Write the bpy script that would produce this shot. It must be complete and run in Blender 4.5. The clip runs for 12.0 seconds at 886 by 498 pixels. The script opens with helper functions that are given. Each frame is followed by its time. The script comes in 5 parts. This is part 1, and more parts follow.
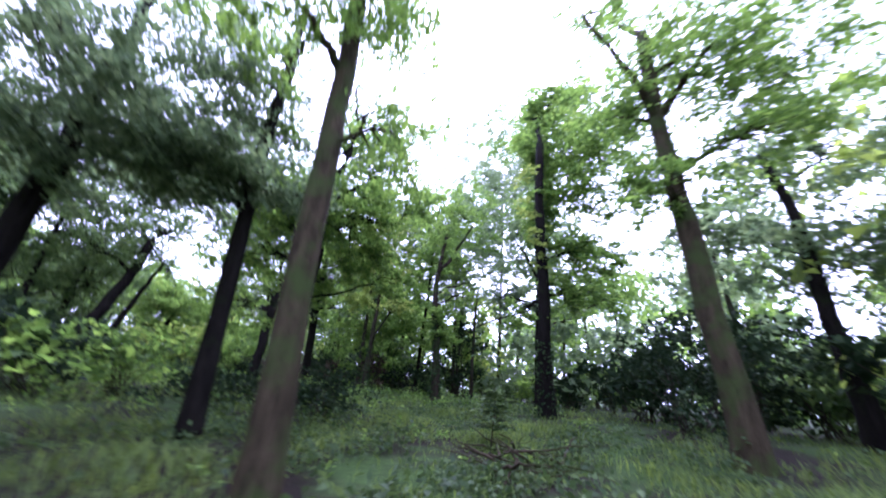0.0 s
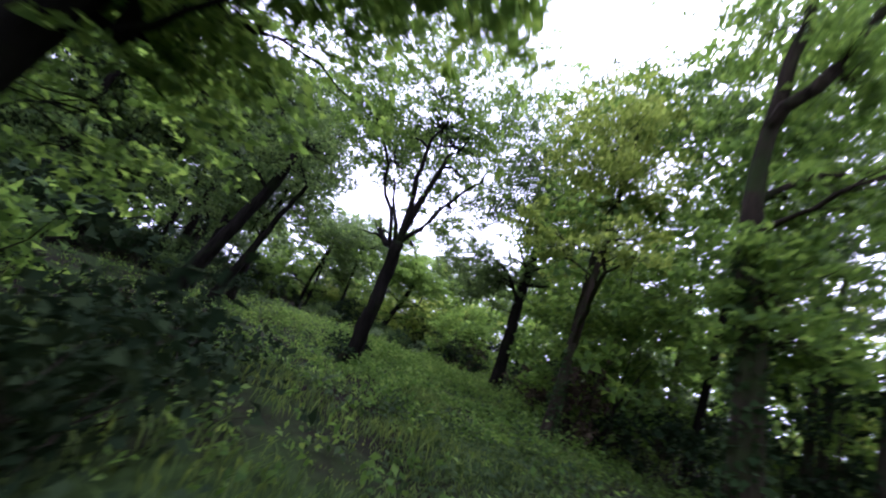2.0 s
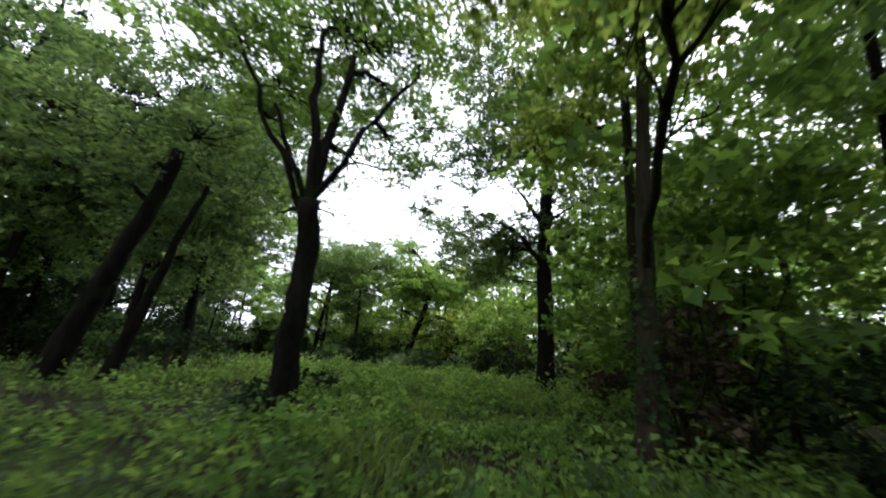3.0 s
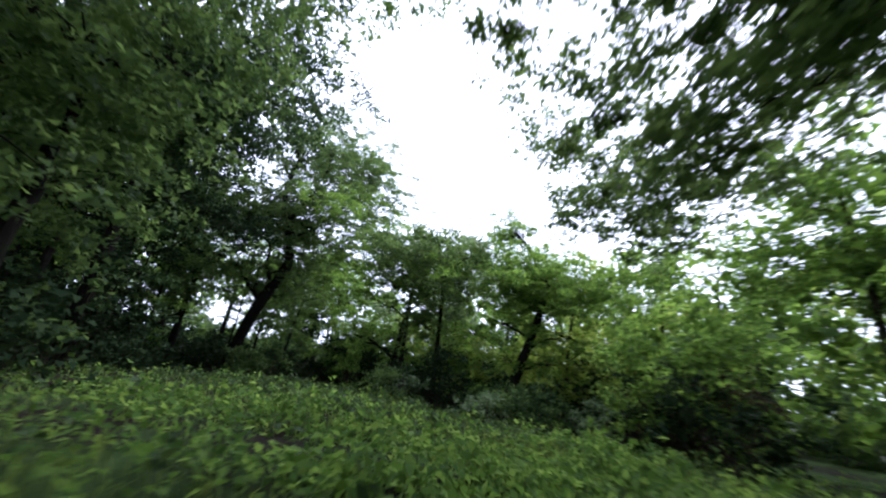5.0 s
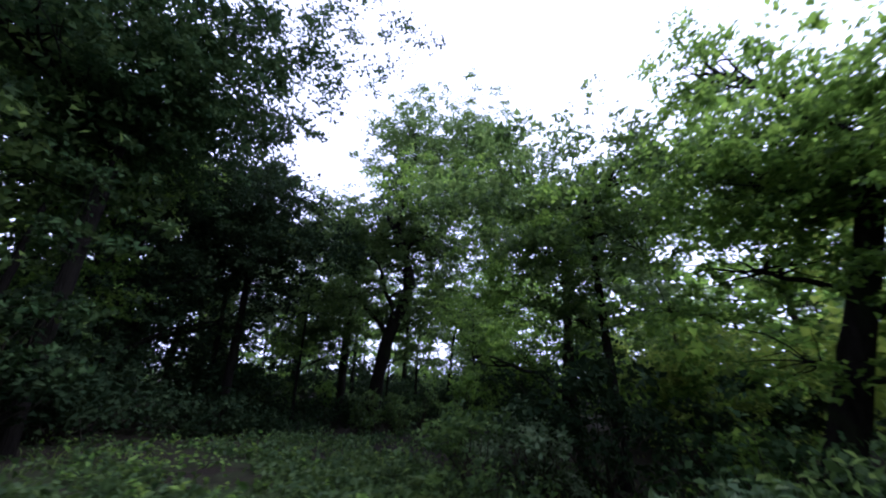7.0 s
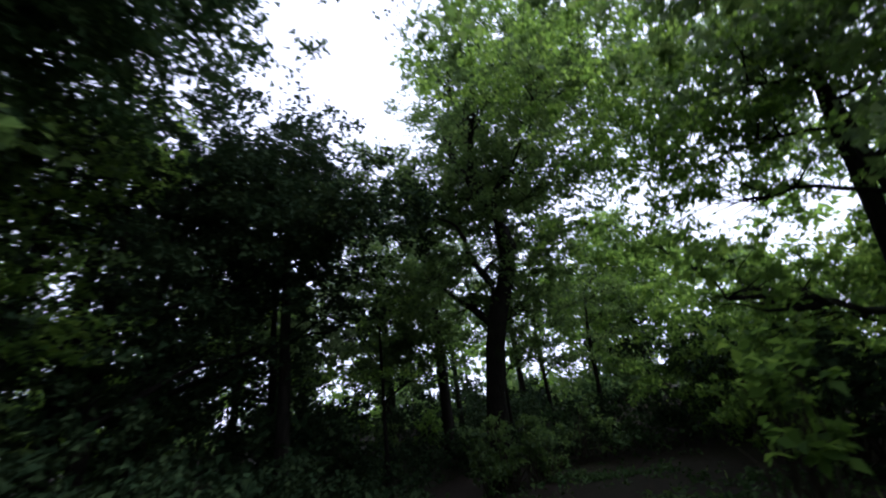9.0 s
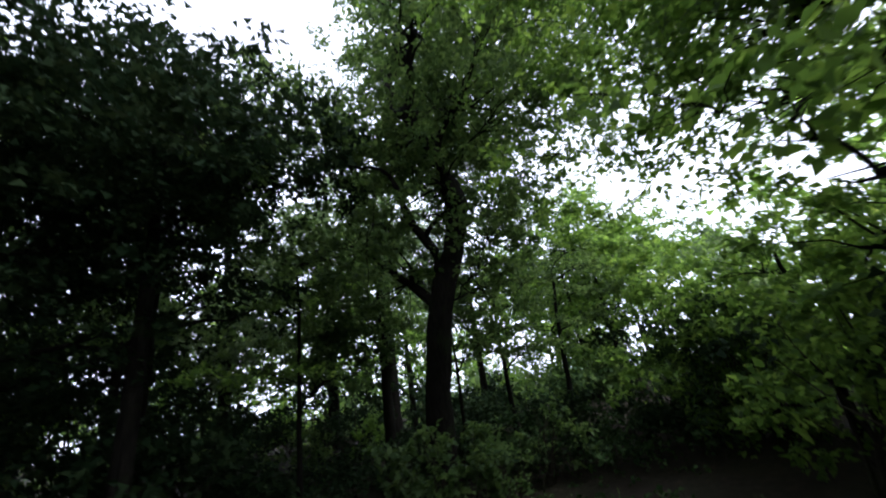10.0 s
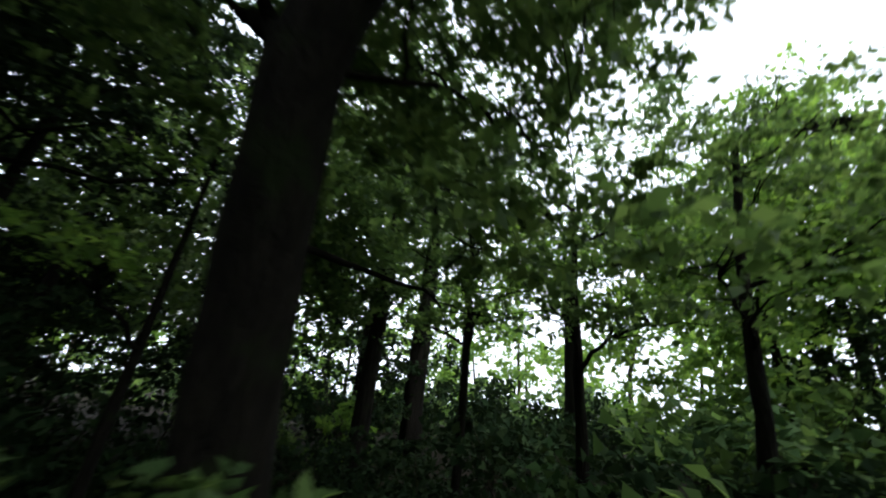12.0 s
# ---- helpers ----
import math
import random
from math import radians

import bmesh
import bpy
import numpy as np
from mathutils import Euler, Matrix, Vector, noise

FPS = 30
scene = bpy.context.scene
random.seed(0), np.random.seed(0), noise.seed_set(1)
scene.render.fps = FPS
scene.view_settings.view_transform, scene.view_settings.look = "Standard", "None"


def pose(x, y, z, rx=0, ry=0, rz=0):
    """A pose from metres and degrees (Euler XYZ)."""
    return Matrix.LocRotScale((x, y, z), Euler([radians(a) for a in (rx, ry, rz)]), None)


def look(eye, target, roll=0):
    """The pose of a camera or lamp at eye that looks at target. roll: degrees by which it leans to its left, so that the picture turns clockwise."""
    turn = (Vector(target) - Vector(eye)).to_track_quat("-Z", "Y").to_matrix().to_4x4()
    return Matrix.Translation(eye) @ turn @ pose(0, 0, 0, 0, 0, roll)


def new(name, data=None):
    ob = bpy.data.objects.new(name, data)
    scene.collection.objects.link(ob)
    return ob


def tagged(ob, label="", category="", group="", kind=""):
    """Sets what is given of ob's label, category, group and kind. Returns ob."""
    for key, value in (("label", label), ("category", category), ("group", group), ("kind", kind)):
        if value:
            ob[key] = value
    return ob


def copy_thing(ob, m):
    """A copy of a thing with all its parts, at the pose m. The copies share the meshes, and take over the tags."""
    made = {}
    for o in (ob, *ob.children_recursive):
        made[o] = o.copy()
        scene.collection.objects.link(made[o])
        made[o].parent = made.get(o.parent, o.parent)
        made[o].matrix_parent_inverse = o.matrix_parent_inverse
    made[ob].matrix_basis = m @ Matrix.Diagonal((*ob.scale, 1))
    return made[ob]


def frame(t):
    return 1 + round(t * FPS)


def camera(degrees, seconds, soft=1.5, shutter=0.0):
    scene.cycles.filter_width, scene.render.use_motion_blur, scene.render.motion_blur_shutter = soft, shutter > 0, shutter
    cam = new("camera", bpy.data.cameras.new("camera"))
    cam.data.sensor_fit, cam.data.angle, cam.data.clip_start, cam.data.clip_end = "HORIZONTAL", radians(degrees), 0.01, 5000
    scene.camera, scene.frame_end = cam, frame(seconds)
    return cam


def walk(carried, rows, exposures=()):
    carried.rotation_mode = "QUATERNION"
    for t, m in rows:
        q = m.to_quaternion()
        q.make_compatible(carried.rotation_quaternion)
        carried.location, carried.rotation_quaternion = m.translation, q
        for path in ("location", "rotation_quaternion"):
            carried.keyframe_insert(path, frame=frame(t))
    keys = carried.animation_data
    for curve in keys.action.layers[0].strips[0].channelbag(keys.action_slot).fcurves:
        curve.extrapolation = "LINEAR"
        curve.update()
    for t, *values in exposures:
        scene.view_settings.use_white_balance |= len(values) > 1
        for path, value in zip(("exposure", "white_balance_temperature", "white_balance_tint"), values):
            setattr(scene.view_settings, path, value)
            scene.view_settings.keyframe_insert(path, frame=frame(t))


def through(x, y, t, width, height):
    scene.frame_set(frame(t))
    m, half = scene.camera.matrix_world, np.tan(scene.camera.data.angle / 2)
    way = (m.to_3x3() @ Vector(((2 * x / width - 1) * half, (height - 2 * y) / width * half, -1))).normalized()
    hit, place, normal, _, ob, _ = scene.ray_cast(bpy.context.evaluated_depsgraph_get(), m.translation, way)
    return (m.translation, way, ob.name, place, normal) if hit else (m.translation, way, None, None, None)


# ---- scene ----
cam = camera(101.5, 12.0, soft=2.0, shutter=0.45)
PATH = [
    (0, (0.000, -0.000, 0.002), (-0.001, 1.868, 0.716), 4.4),
    (0.2, (0.181, 1.164, -0.034), (0.110, 3.037, 0.665), 8.9),
    (0.4, (0.336, 2.411, -0.044), (0.170, 4.243, 0.741), 10.2),
    (0.5, (0.393, 3.042, -0.020), (0.215, 4.835, 0.847), 7.8),
    (0.6, (0.447, 3.634, 0.050), (0.247, 5.350, 1.058), 10.0),
    (1, (0.637, 5.726, 0.445), (0.295, 7.477, 1.348), 11.0),
    (1.3, (0.714, 7.104, 0.372), (0.100, 8.820, 1.197), 15.8),
    (1.5, (0.571, 8.041, 0.436), (-0.310, 9.678, 1.174), 19.3),
    (1.8, (0.311, 9.072, 0.634), (-0.891, 10.573, 1.182), 20.3),
    (2, (0.113, 9.780, 0.767), (-1.241, 11.176, 1.231), 20.3),
    (2.5, (-0.650, 11.691, 0.690), (-2.097, 13.003, 1.120), 8.8),
    (2.7, (-1.010, 12.467, 0.612), (-2.423, 13.792, 1.109), 5.4),
    (4.3, (-5.365, 17.672, 0.594), (-6.900, 18.760, 1.271), 4.3),
    (4.5, (-6.150, 18.248, 0.587), (-7.753, 19.245, 1.248), 5.4),
    (5, (-8.284, 19.697, 0.576), (-10.043, 20.416, 1.199), 8.0),
    (5.5, (-10.100, 21.354, 0.644), (-11.967, 21.756, 1.238), 7.2),
    (6, (-11.988, 22.788, 0.733), (-13.887, 22.901, 1.352), 2.7),
    (6.5, (-13.773, 23.967, 0.881), (-15.658, 23.825, 1.536), 1.9),
    (7, (-15.450, 24.897, 0.908), (-17.295, 24.521, 1.581), 1.8),
    (7.2, (-16.060, 25.327, 0.837), (-17.878, 24.846, 1.519), 3.3),
    (8.8, (-21.177, 22.432, 0.803), (-22.842, 21.645, 1.584), -5.5),
    (9, (-21.802, 22.051, 0.787), (-23.492, 21.318, 1.566), -7.8),
    (9.5, (-23.592, 21.397, 0.832), (-25.355, 20.828, 1.587), -15.6),
    (10, (-25.204, 21.674, 0.792), (-26.961, 21.079, 1.541), -9.3),
    (10.5, (-27.154, 22.404, 0.801), (-28.791, 21.535, 1.553), 1.2),
    (11, (-29.413, 22.826, 0.770), (-30.877, 21.693, 1.525), 8.1),
    (11.5, (-31.253, 21.535, 0.469), (-32.630, 20.329, 1.275), 10.8),
    (12, (-33.316, 20.690, 0.514), (-34.695, 19.489, 1.324), 6.0),
]
EXPOSURES = [(0.0, 2.52, 4950, 47), (1.0, 2.22, 5050, 45), (1.5, 1.95, 5200, 42), (2.0, 1.85, 5300, 40), (2.5, 1.65, 6000, 16), (4.5, 1.57, 5480, 21), (5.5, 1.42, 5350, 24), (7.0, 1.2, 5050, 32), (9.0, 1.05, 5400, 22), (10.0, 1.4, 5600, 17), (10.5, 1.48, 5680, 16), (11.0, 1.4, 5780, 14), (11.5, 1.3, 5950, 6), (12.0, 1.52, 5850, 8)]
walk(cam, [(t, look(eye, target, roll)) for t, eye, target, roll in PATH], EXPOSURES)

# ---- world and light: a bright overcast sky with a veiled sun ----
SUN_ELEVATION, SUN_ROTATION = radians(53), radians(5)
world = bpy.data.worlds.new("overcast_sky")
scene.world = world
world.use_nodes = True
wn, wl = world.node_tree.nodes, world.node_tree.links
sky = wn.new("ShaderNodeTexSky")
sky.sky_type, sky.sun_disc = "NISHITA", False
sky.sun_elevation, sky.sun_rotation = SUN_ELEVATION, SUN_ROTATION
sky.air_density, sky.dust_density = 1.0, 4.0
pale = wn.new("ShaderNodeHueSaturation")
pale.inputs["Saturation"].default_value = 0.12
wl.new(sky.outputs[0], pale.inputs["Color"])
even = wn.new("ShaderNodeMixRGB")
even.inputs["Fac"].default_value, even.inputs["Color2"].default_value = 0.7, (7.6, 7.8, 8.2, 1)
wl.new(pale.outputs[0], even.inputs["Color1"])
wl.new(even.outputs[0], wn["Background"].inputs["Color"])
wn["Background"].inputs["Strength"].default_value = 0.15

sun = new("sun", bpy.data.lights.new("sun", "SUN"))
sun.data.energy, sun.data.angle, sun.data.color = 0.8, radians(20), (1.0, 0.95, 0.86)
sun.matrix_world = look((0, 0, 60), (-math.sin(SUN_ROTATION) * 40, -math.cos(SUN_ROTATION) * 40, 60 - math.tan(SUN_ELEVATION) * 40))


# ---- materials ----
def material(name):
    m = bpy.data.materials.new(name)
    m.use_nodes = True
    nodes, links = m.node_tree.nodes, m.node_tree.links
    return m, nodes, links, nodes["Principled BSDF"]


def noise_node(nodes, links, scale, detail=4.0, rough=0.6, stretch=None):
    tex = nodes.new("ShaderNodeTexNoise")
    tex.inputs["Scale"].default_value, tex.inputs["Detail"].default_value, tex.inputs["Roughness"].default_value = scale, detail, rough
    coord = nodes.new("ShaderNodeTexCoord")
    if stretch:
        mp = nodes.new("ShaderNodeMapping")
        mp.inputs["Scale"].default_value = stretch
        links.new(coord.outputs["Object"], mp.inputs["Vector"])
        links.new(mp.outputs[0], tex.inputs["Vector"])
    else:
        links.new(coord.outputs["Object"], tex.inputs["Vector"])
    return tex


def ramp(nodes, links, source, stops):
    r = nodes.new("ShaderNodeValToRGB")
    while len(r.color_ramp.elements) < len(stops):
        r.color_ramp.elements.new(0.5)
    for e, (p, c) in zip(r.color_ramp.elements, stops):
        e.position, e.color = p, (*c, 1)
    links.new(source, r.inputs[0])
    return r


def leaf_material(name, dark, mid, light, through=0.6, rough=0.6, shine=0.18):
    """Leaves vary one by one and in clumps, and let some light through."""
    m, nodes, links, p = material(name)
    geo = nodes.new("ShaderNodeNewGeometry")
    clump = noise_node(nodes, links, 1.1, 2.0)
    add = nodes.new("ShaderNodeMath")
    add.operation = "MULTIPLY_ADD"
    links.new(geo.outputs["Random Per Island"], add.inputs[0])
    add.inputs[1].default_value = 0.6
    links.new(clump.outputs[0], add.inputs[2])
    half = nodes.new("ShaderNodeMath")
    half.operation = "MULTIPLY"
    half.inputs[1].default_value = 0.75
    links.new(add.outputs[0], half.inputs[0])
    r = ramp(nodes, links, half.outputs[0], [(0.25, dark), (0.55, mid), (0.85, light)])
    links.new(r.outputs[0], p.inputs["Base Color"])
    p.inputs["Roughness"].default_value = rough
    p.inputs["Specular IOR Level"].default_value = shine
    trans = nodes.new("ShaderNodeBsdfTranslucent")
    glow = nodes.new("ShaderNodeHueSaturation")
    glow.inputs["Hue"].default_value, glow.inputs["Saturation"].default_value, glow.inputs["Value"].default_value = 0.478, 1.06, 2.6
    links.new(r.outputs[0], glow.inputs["Color"])
    links.new(glow.outputs[0], trans.inputs["Color"])
    mix = nodes.new("ShaderNodeMixShader")
    mix.inputs[0].default_value = through
    links.new(p.outputs[0], mix.inputs[1])
    links.new(trans.outputs[0], mix.inputs[2])
    links.new(mix.outputs[0], nodes["Material Output"].inputs["Surface"])
    return m


def bark_material(name, dark, light, moss, moss_amount):
    m, nodes, links, p = material(name)
    grain = noise_node(nodes, links, 9.0, 6.0, 0.7, (1.0, 1.0, 0.22))
    plates = noise_node(nodes, links, 16.0, 3.0, 0.5, (1.0, 1.0, 0.13))
    plates.inputs["Distortion"].default_value = 0.9
    base = ramp(nodes, links, grain.outputs[0], [(0.32, dark), (0.68, light)])
    patch = noise_node(nodes, links, 1.7, 4.0, 0.6)
    where = ramp(nodes, links, patch.outputs[0], [(0.62 - 0.25 * moss_amount, (0, 0, 0)), (0.74 - 0.2 * moss_amount, (1, 1, 1))])
    mixc = nodes.new("ShaderNodeMixRGB")
    mixc.inputs["Color2"].default_value = (*moss, 1)
    links.new(where.outputs[0], mixc.inputs["Fac"])
    links.new(base.outputs[0], mixc.inputs["Color1"])
    links.new(mixc.outputs[0], p.inputs["Base Color"])
    p.inputs["Roughness"].default_value = 0.95
    p.inputs["Specular IOR Level"].default_value = 0.06
    ridge = nodes.new("ShaderNodeMath")
    ridge.operation = "MULTIPLY_ADD"
    links.new(plates.outputs[0], ridge.inputs[0])
    ridge.inputs[1].default_value = 1.8
    links.new(grain.outputs[0], ridge.inputs[2])
    bump = nodes.new("ShaderNodeBump")
    bump.inputs["Strength"].default_value, bump.inputs["Distance"].default_value = 0.9, 0.03
    links.new(ridge.outputs[0], bump.inputs["Height"])
    links.new(bump.outputs[0], p.inputs["Normal"])
    return m


BARK = {
    "brown": bark_material("brown_bark", (0.016, 0.0125, 0.007), (0.06, 0.047, 0.026), (0.036, 0.05, 0.014), 0.65),
    "dark": bark_material("dark_bark", (0.015, 0.013, 0.009), (0.052, 0.045, 0.03), (0.035, 0.046, 0.018), 0.3),
    # Far below real bark: the canopy's shade on the trunks is put into this colour.
    "black": bark_material("shaded_bark", (0.0035, 0.0032, 0.0027), (0.0145, 0.0125, 0.0095), (0.011, 0.015, 0.006), 0.3),
    "mossy": bark_material("mossy_bark", (0.014, 0.011, 0.008), (0.05, 0.038, 0.026), (0.03, 0.042, 0.014), 0.6),
}
LEAF = {
    "green": leaf_material("green_leaf", (0.03, 0.06, 0.014), (0.058, 0.115, 0.022), (0.112, 0.19, 0.036)),
    "deep": leaf_material("deep_green_leaf", (0.021, 0.042, 0.012), (0.04, 0.075, 0.02), (0.078, 0.125, 0.034), 0.5),
    "gold": leaf_material("yellow_green_leaf", (0.055, 0.09, 0.018), (0.1, 0.15, 0.028), (0.17, 0.23, 0.05)),
    # Near-black stand-in for leaves in deep shade; the shade is in the colour.
    "dark": leaf_material("deep_shade_leaf", (0.007, 0.014, 0.006), (0.013, 0.025, 0.01), (0.027, 0.043, 0.016), 0.12, 0.75, 0.03),
    "pale": leaf_material("pale_leaf", (0.032, 0.06, 0.022), (0.066, 0.108, 0.044), (0.16, 0.21, 0.11), 0.35),
    "grey": leaf_material("grey_green_leaf", (0.033, 0.055, 0.026), (0.062, 0.098, 0.042), (0.11, 0.155, 0.062)),
    "brown": leaf_material("dead_bracken", (0.026, 0.02, 0.012), (0.052, 0.041, 0.025), (0.095, 0.076, 0.046), 0.2, 0.9, 0.05),
    # Real ivy, and also the shade-darkened leaf of an oak, bushes and seedlings.
    "ivy": leaf_material("ivy_and_shaded_leaf", (0.01, 0.024, 0.008), (0.022, 0.045, 0.014), (0.045, 0.075, 0.025), 0.2, 0.75, 0.05),
    "grass": leaf_material("grass_blade", (0.03, 0.05, 0.011), (0.06, 0.1, 0.02), (0.115, 0.165, 0.035), 0.4),
    "nettle": leaf_material("nettle_leaf", (0.03, 0.066, 0.012), (0.068, 0.134, 0.025), (0.138, 0.22, 0.048), 0.45, 0.65, 0.12),
    "fern": leaf_material("undergrowth_leaf", (0.016, 0.034, 0.01), (0.032, 0.06, 0.016), (0.062, 0.098, 0.028), 0.35),
}


def soil_material():
    m, nodes, links, p = material("woodland_floor")
    big = noise_node(nodes, links, 0.35, 5.0, 0.65)
    fine = noise_node(nodes, links, 7.0, 8.0, 0.75)
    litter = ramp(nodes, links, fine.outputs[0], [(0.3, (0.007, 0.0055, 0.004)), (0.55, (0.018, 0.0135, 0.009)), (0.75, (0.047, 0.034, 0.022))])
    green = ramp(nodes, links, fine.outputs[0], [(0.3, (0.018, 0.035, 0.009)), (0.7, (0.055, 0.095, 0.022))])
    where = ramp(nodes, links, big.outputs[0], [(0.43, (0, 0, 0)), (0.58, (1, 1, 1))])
    # Moss and grass give way to bare dark humus among the old trees; this also paints in their shade.
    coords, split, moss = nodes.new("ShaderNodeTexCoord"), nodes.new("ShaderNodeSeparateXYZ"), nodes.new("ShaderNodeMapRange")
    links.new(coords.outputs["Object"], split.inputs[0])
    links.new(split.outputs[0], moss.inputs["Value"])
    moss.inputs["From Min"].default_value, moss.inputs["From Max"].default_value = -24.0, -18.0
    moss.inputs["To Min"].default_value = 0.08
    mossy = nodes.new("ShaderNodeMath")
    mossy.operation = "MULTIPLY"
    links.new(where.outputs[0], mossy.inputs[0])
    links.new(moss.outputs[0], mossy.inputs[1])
    mixc = nodes.new("ShaderNodeMixRGB")
    links.new(mossy.outputs[0], mixc.inputs["Fac"])
    links.new(litter.outputs[0], mixc.inputs["Color1"])
    links.new(green.outputs[0], mixc.inputs["Color2"])
    links.new(mixc.outputs[0], p.inputs["Base Color"])
    p.inputs["Roughness"].default_value = 1.0
    p.inputs["Specular IOR Level"].default_value = 0.1
    bump = nodes.new("ShaderNodeBump")
    bump.inputs["Strength"].default_value, bump.inputs["Distance"].default_value = 1.0, 0.05
    links.new(fine.outputs[0], bump.inputs["Height"])
    links.new(bump.outputs[0], p.inputs["Normal"])
    return m


SOIL = soil_material()

# ---- the ground ----
MOUNDS = [(0, 2, -0.436), (0, 14, 0.157), (-10, 12, 0.146), (-8, 24, 0.298), (-16, 22, 0.311),
          (-24, 30, -0.75), (-27, 22, 0.61), (-36, 17, -0.476), (-35, 14, -0.9), (-43.5, 20, 0.9), (-44, 10, 0.149)]


def ground(x, y):
    """Height of the woodland floor: a slight slope with low mounds and hollows."""
    near = np.exp(-((x + 20) ** 2 + (y - 15) ** 2) / 3200)
    z = -0.695 + (0.01 * x - 0.007 * y) * near
    for a, b, h in MOUNDS:
        z = z + h * np.exp(-((x - a) ** 2 + (y - b) ** 2) / 72)
    return z + 0.05 * np.sin(1.3 * x + 0.7 * y) * np.sin(0.9 * y - 0.5 * x) * near


def mesh_from(name, verts, faces):
    """A mesh of alike faces (all three- or all four-cornered) from arrays."""
    me = bpy.data.meshes.new(name)
    verts, faces = np.asarray(verts, np.float32), np.asarray(faces, np.int32)
    n, corners = faces.shape
    me.vertices.add(len(verts))
    me.vertices.foreach_set("co", verts.ravel())
    me.loops.add(corners * n)
    me.loops.foreach_set("vertex_index", faces.ravel())
    me.polygons.add(n)
    me.polygons.foreach_set("loop_start", np.arange(0, corners * n, corners, dtype=np.int32))
    me.update(calc_edges=True)
    me.validate()
    return me


def part(name, me, mat, parent=None, label="", smooth=False):
    """One mesh object, under its thing if there is one."""
    ob = new(name, me)
    me.materials.append(mat)
    if smooth:
        me.polygons.foreach_set("use_smooth", np.ones(len(me.polygons), bool))
    if parent:
        ob.parent = parent
    return tagged(ob, label)


def axis_steps(lo, hi, step, far):
    inner = np.arange(lo, hi + step / 2, step)
    out = np.cumsum(step * 1.35 ** np.arange(1, 40))
    out = out[out < far]
    return np.concatenate([lo - out[::-1], inner, hi + out])


gx, gy = axis_steps(-60, 16, 0.6, 1500), axis_steps(-8, 42, 0.6, 1500)
XX, YY = np.meshgrid(gx, gy, indexing="ij")
idx = np.arange(XX.size).reshape(XX.shape)
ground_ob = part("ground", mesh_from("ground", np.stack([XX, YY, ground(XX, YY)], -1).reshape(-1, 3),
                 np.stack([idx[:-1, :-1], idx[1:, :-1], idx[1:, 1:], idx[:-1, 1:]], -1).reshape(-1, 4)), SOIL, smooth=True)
tagged(ground_ob, "uneven woodland floor of soil, moss and leaf litter", "ground", kind="structure")

# The trail that keeps clear of stems and leaves, on the plan.
TRAIL = np.array([(0.0, -2.0), (0.0, 0.0), (0.4, 3.0), (0.65, 5.7), (0.55, 8.0), (-0.65, 11.7), (-3.0, 15.0), (-5.4, 17.7), (-8.3, 19.7),
                  (-12.0, 22.8), (-15.5, 24.9), (-18.5, 24.2), (-21.8, 22.05), (-23.6, 21.4), (-27.2, 22.4), (-29.4, 22.8), (-31.3, 21.5), (-33.3, 20.7), (-34.6, 20.4)])


def off_trail(xy):
    """How far points of the plan lie from the trail."""
    a, b = TRAIL[:-1], TRAIL[1:]
    d = b - a
    t = np.clip(((xy[:, None] - a) * d).sum(-1) / (d * d).sum(-1), 0, 1)
    return np.linalg.norm(xy[:, None] - (a + t[..., None] * d), axis=-1).min(1)


# ---- leaves and wood ----
def unit(v):
    return v / (np.linalg.norm(v, axis=-1, keepdims=True) + 1e-9)


def leaf_quads(rng, places, length, up=0.8, spread=0.7, wide=0.62):
    """A folded four-cornered leaf at each place; far, large ones are three-cornered sprigs."""
    n = len(places)
    normal = unit(np.array([0, 0, up]) + spread * rng.normal(size=(n, 3)))
    along = unit(np.cross(normal, rng.normal(size=(n, 3))))
    side = np.cross(normal, along)
    size = length * rng.uniform(0.65, 1.3, (n, 1))
    w, fold = wide / 2 * size, 0.12 * size
    if length > 0.17:
        corners = [places, places + 0.9 * size * along + 0.9 * w * side, places + 0.75 * size * along - 1.2 * w * side - fold * normal]
    else:
        corners = [places, places + 0.45 * size * along + w * side + fold * normal, places + size * along - 0.15 * size * normal,
                   places + 0.45 * size * along - w * side + fold * normal]
    k = len(corners)
    return np.stack(corners, 1).reshape(-1, 3), np.arange(k * n).reshape(-1, k)


def clear(places, margin=1.3, low=2.4):
    """Drop what would hang into the trail."""
    head = places[:, 2] - ground(places[:, 0], places[:, 1])
    return places[(off_trail(places[:, :2]) > margin) | (head > low + 0.4)]


def foliage(rng, blobs, length, flat=1.0):
    """Places of leaves, in flat drooping sprays gathered in the blobs (centre, radius, half height, cover)."""
    out, tips = [], []
    for x, y, z, r, h, cover in blobs:
        n = int(cover * math.pi * r * h / (0.31 * length * length))
        m = max(8, n // 48)
        d = unit(rng.normal(size=(m, 3))) * rng.uniform(0.1, 1, (m, 1)) ** 0.45
        d *= 1 + 0.28 * rng.normal(size=(m, 1)).clip(-1, 1.2)
        hub = np.array([x, y, z]) + d * [r, r, h] * 0.92
        tips.append(hub)
        way = unit((d + 0.5 * rng.normal(size=(m, 3))) * [1, 1, 0.3])
        aside = unit(np.cross(way, [0, 0, 1.0]))
        reach = min(0.55 * r, 0.22 + 3.0 * length) * rng.uniform(0.5, 1.35, (m, 1))
        pick = rng.integers(0, m, n)
        u = rng.uniform(-0.25, 1, (n, 1))
        v = rng.normal(size=(n, 1)) * 0.36 * (1 - 0.55 * u)
        w = 0.09 * flat * rng.normal(size=(n, 1)) - 0.22 * u * u
        out.append(hub[pick] + reach[pick] * (u * way[pick] + v * aside[pick] + w * [0, 0, 1.0]))
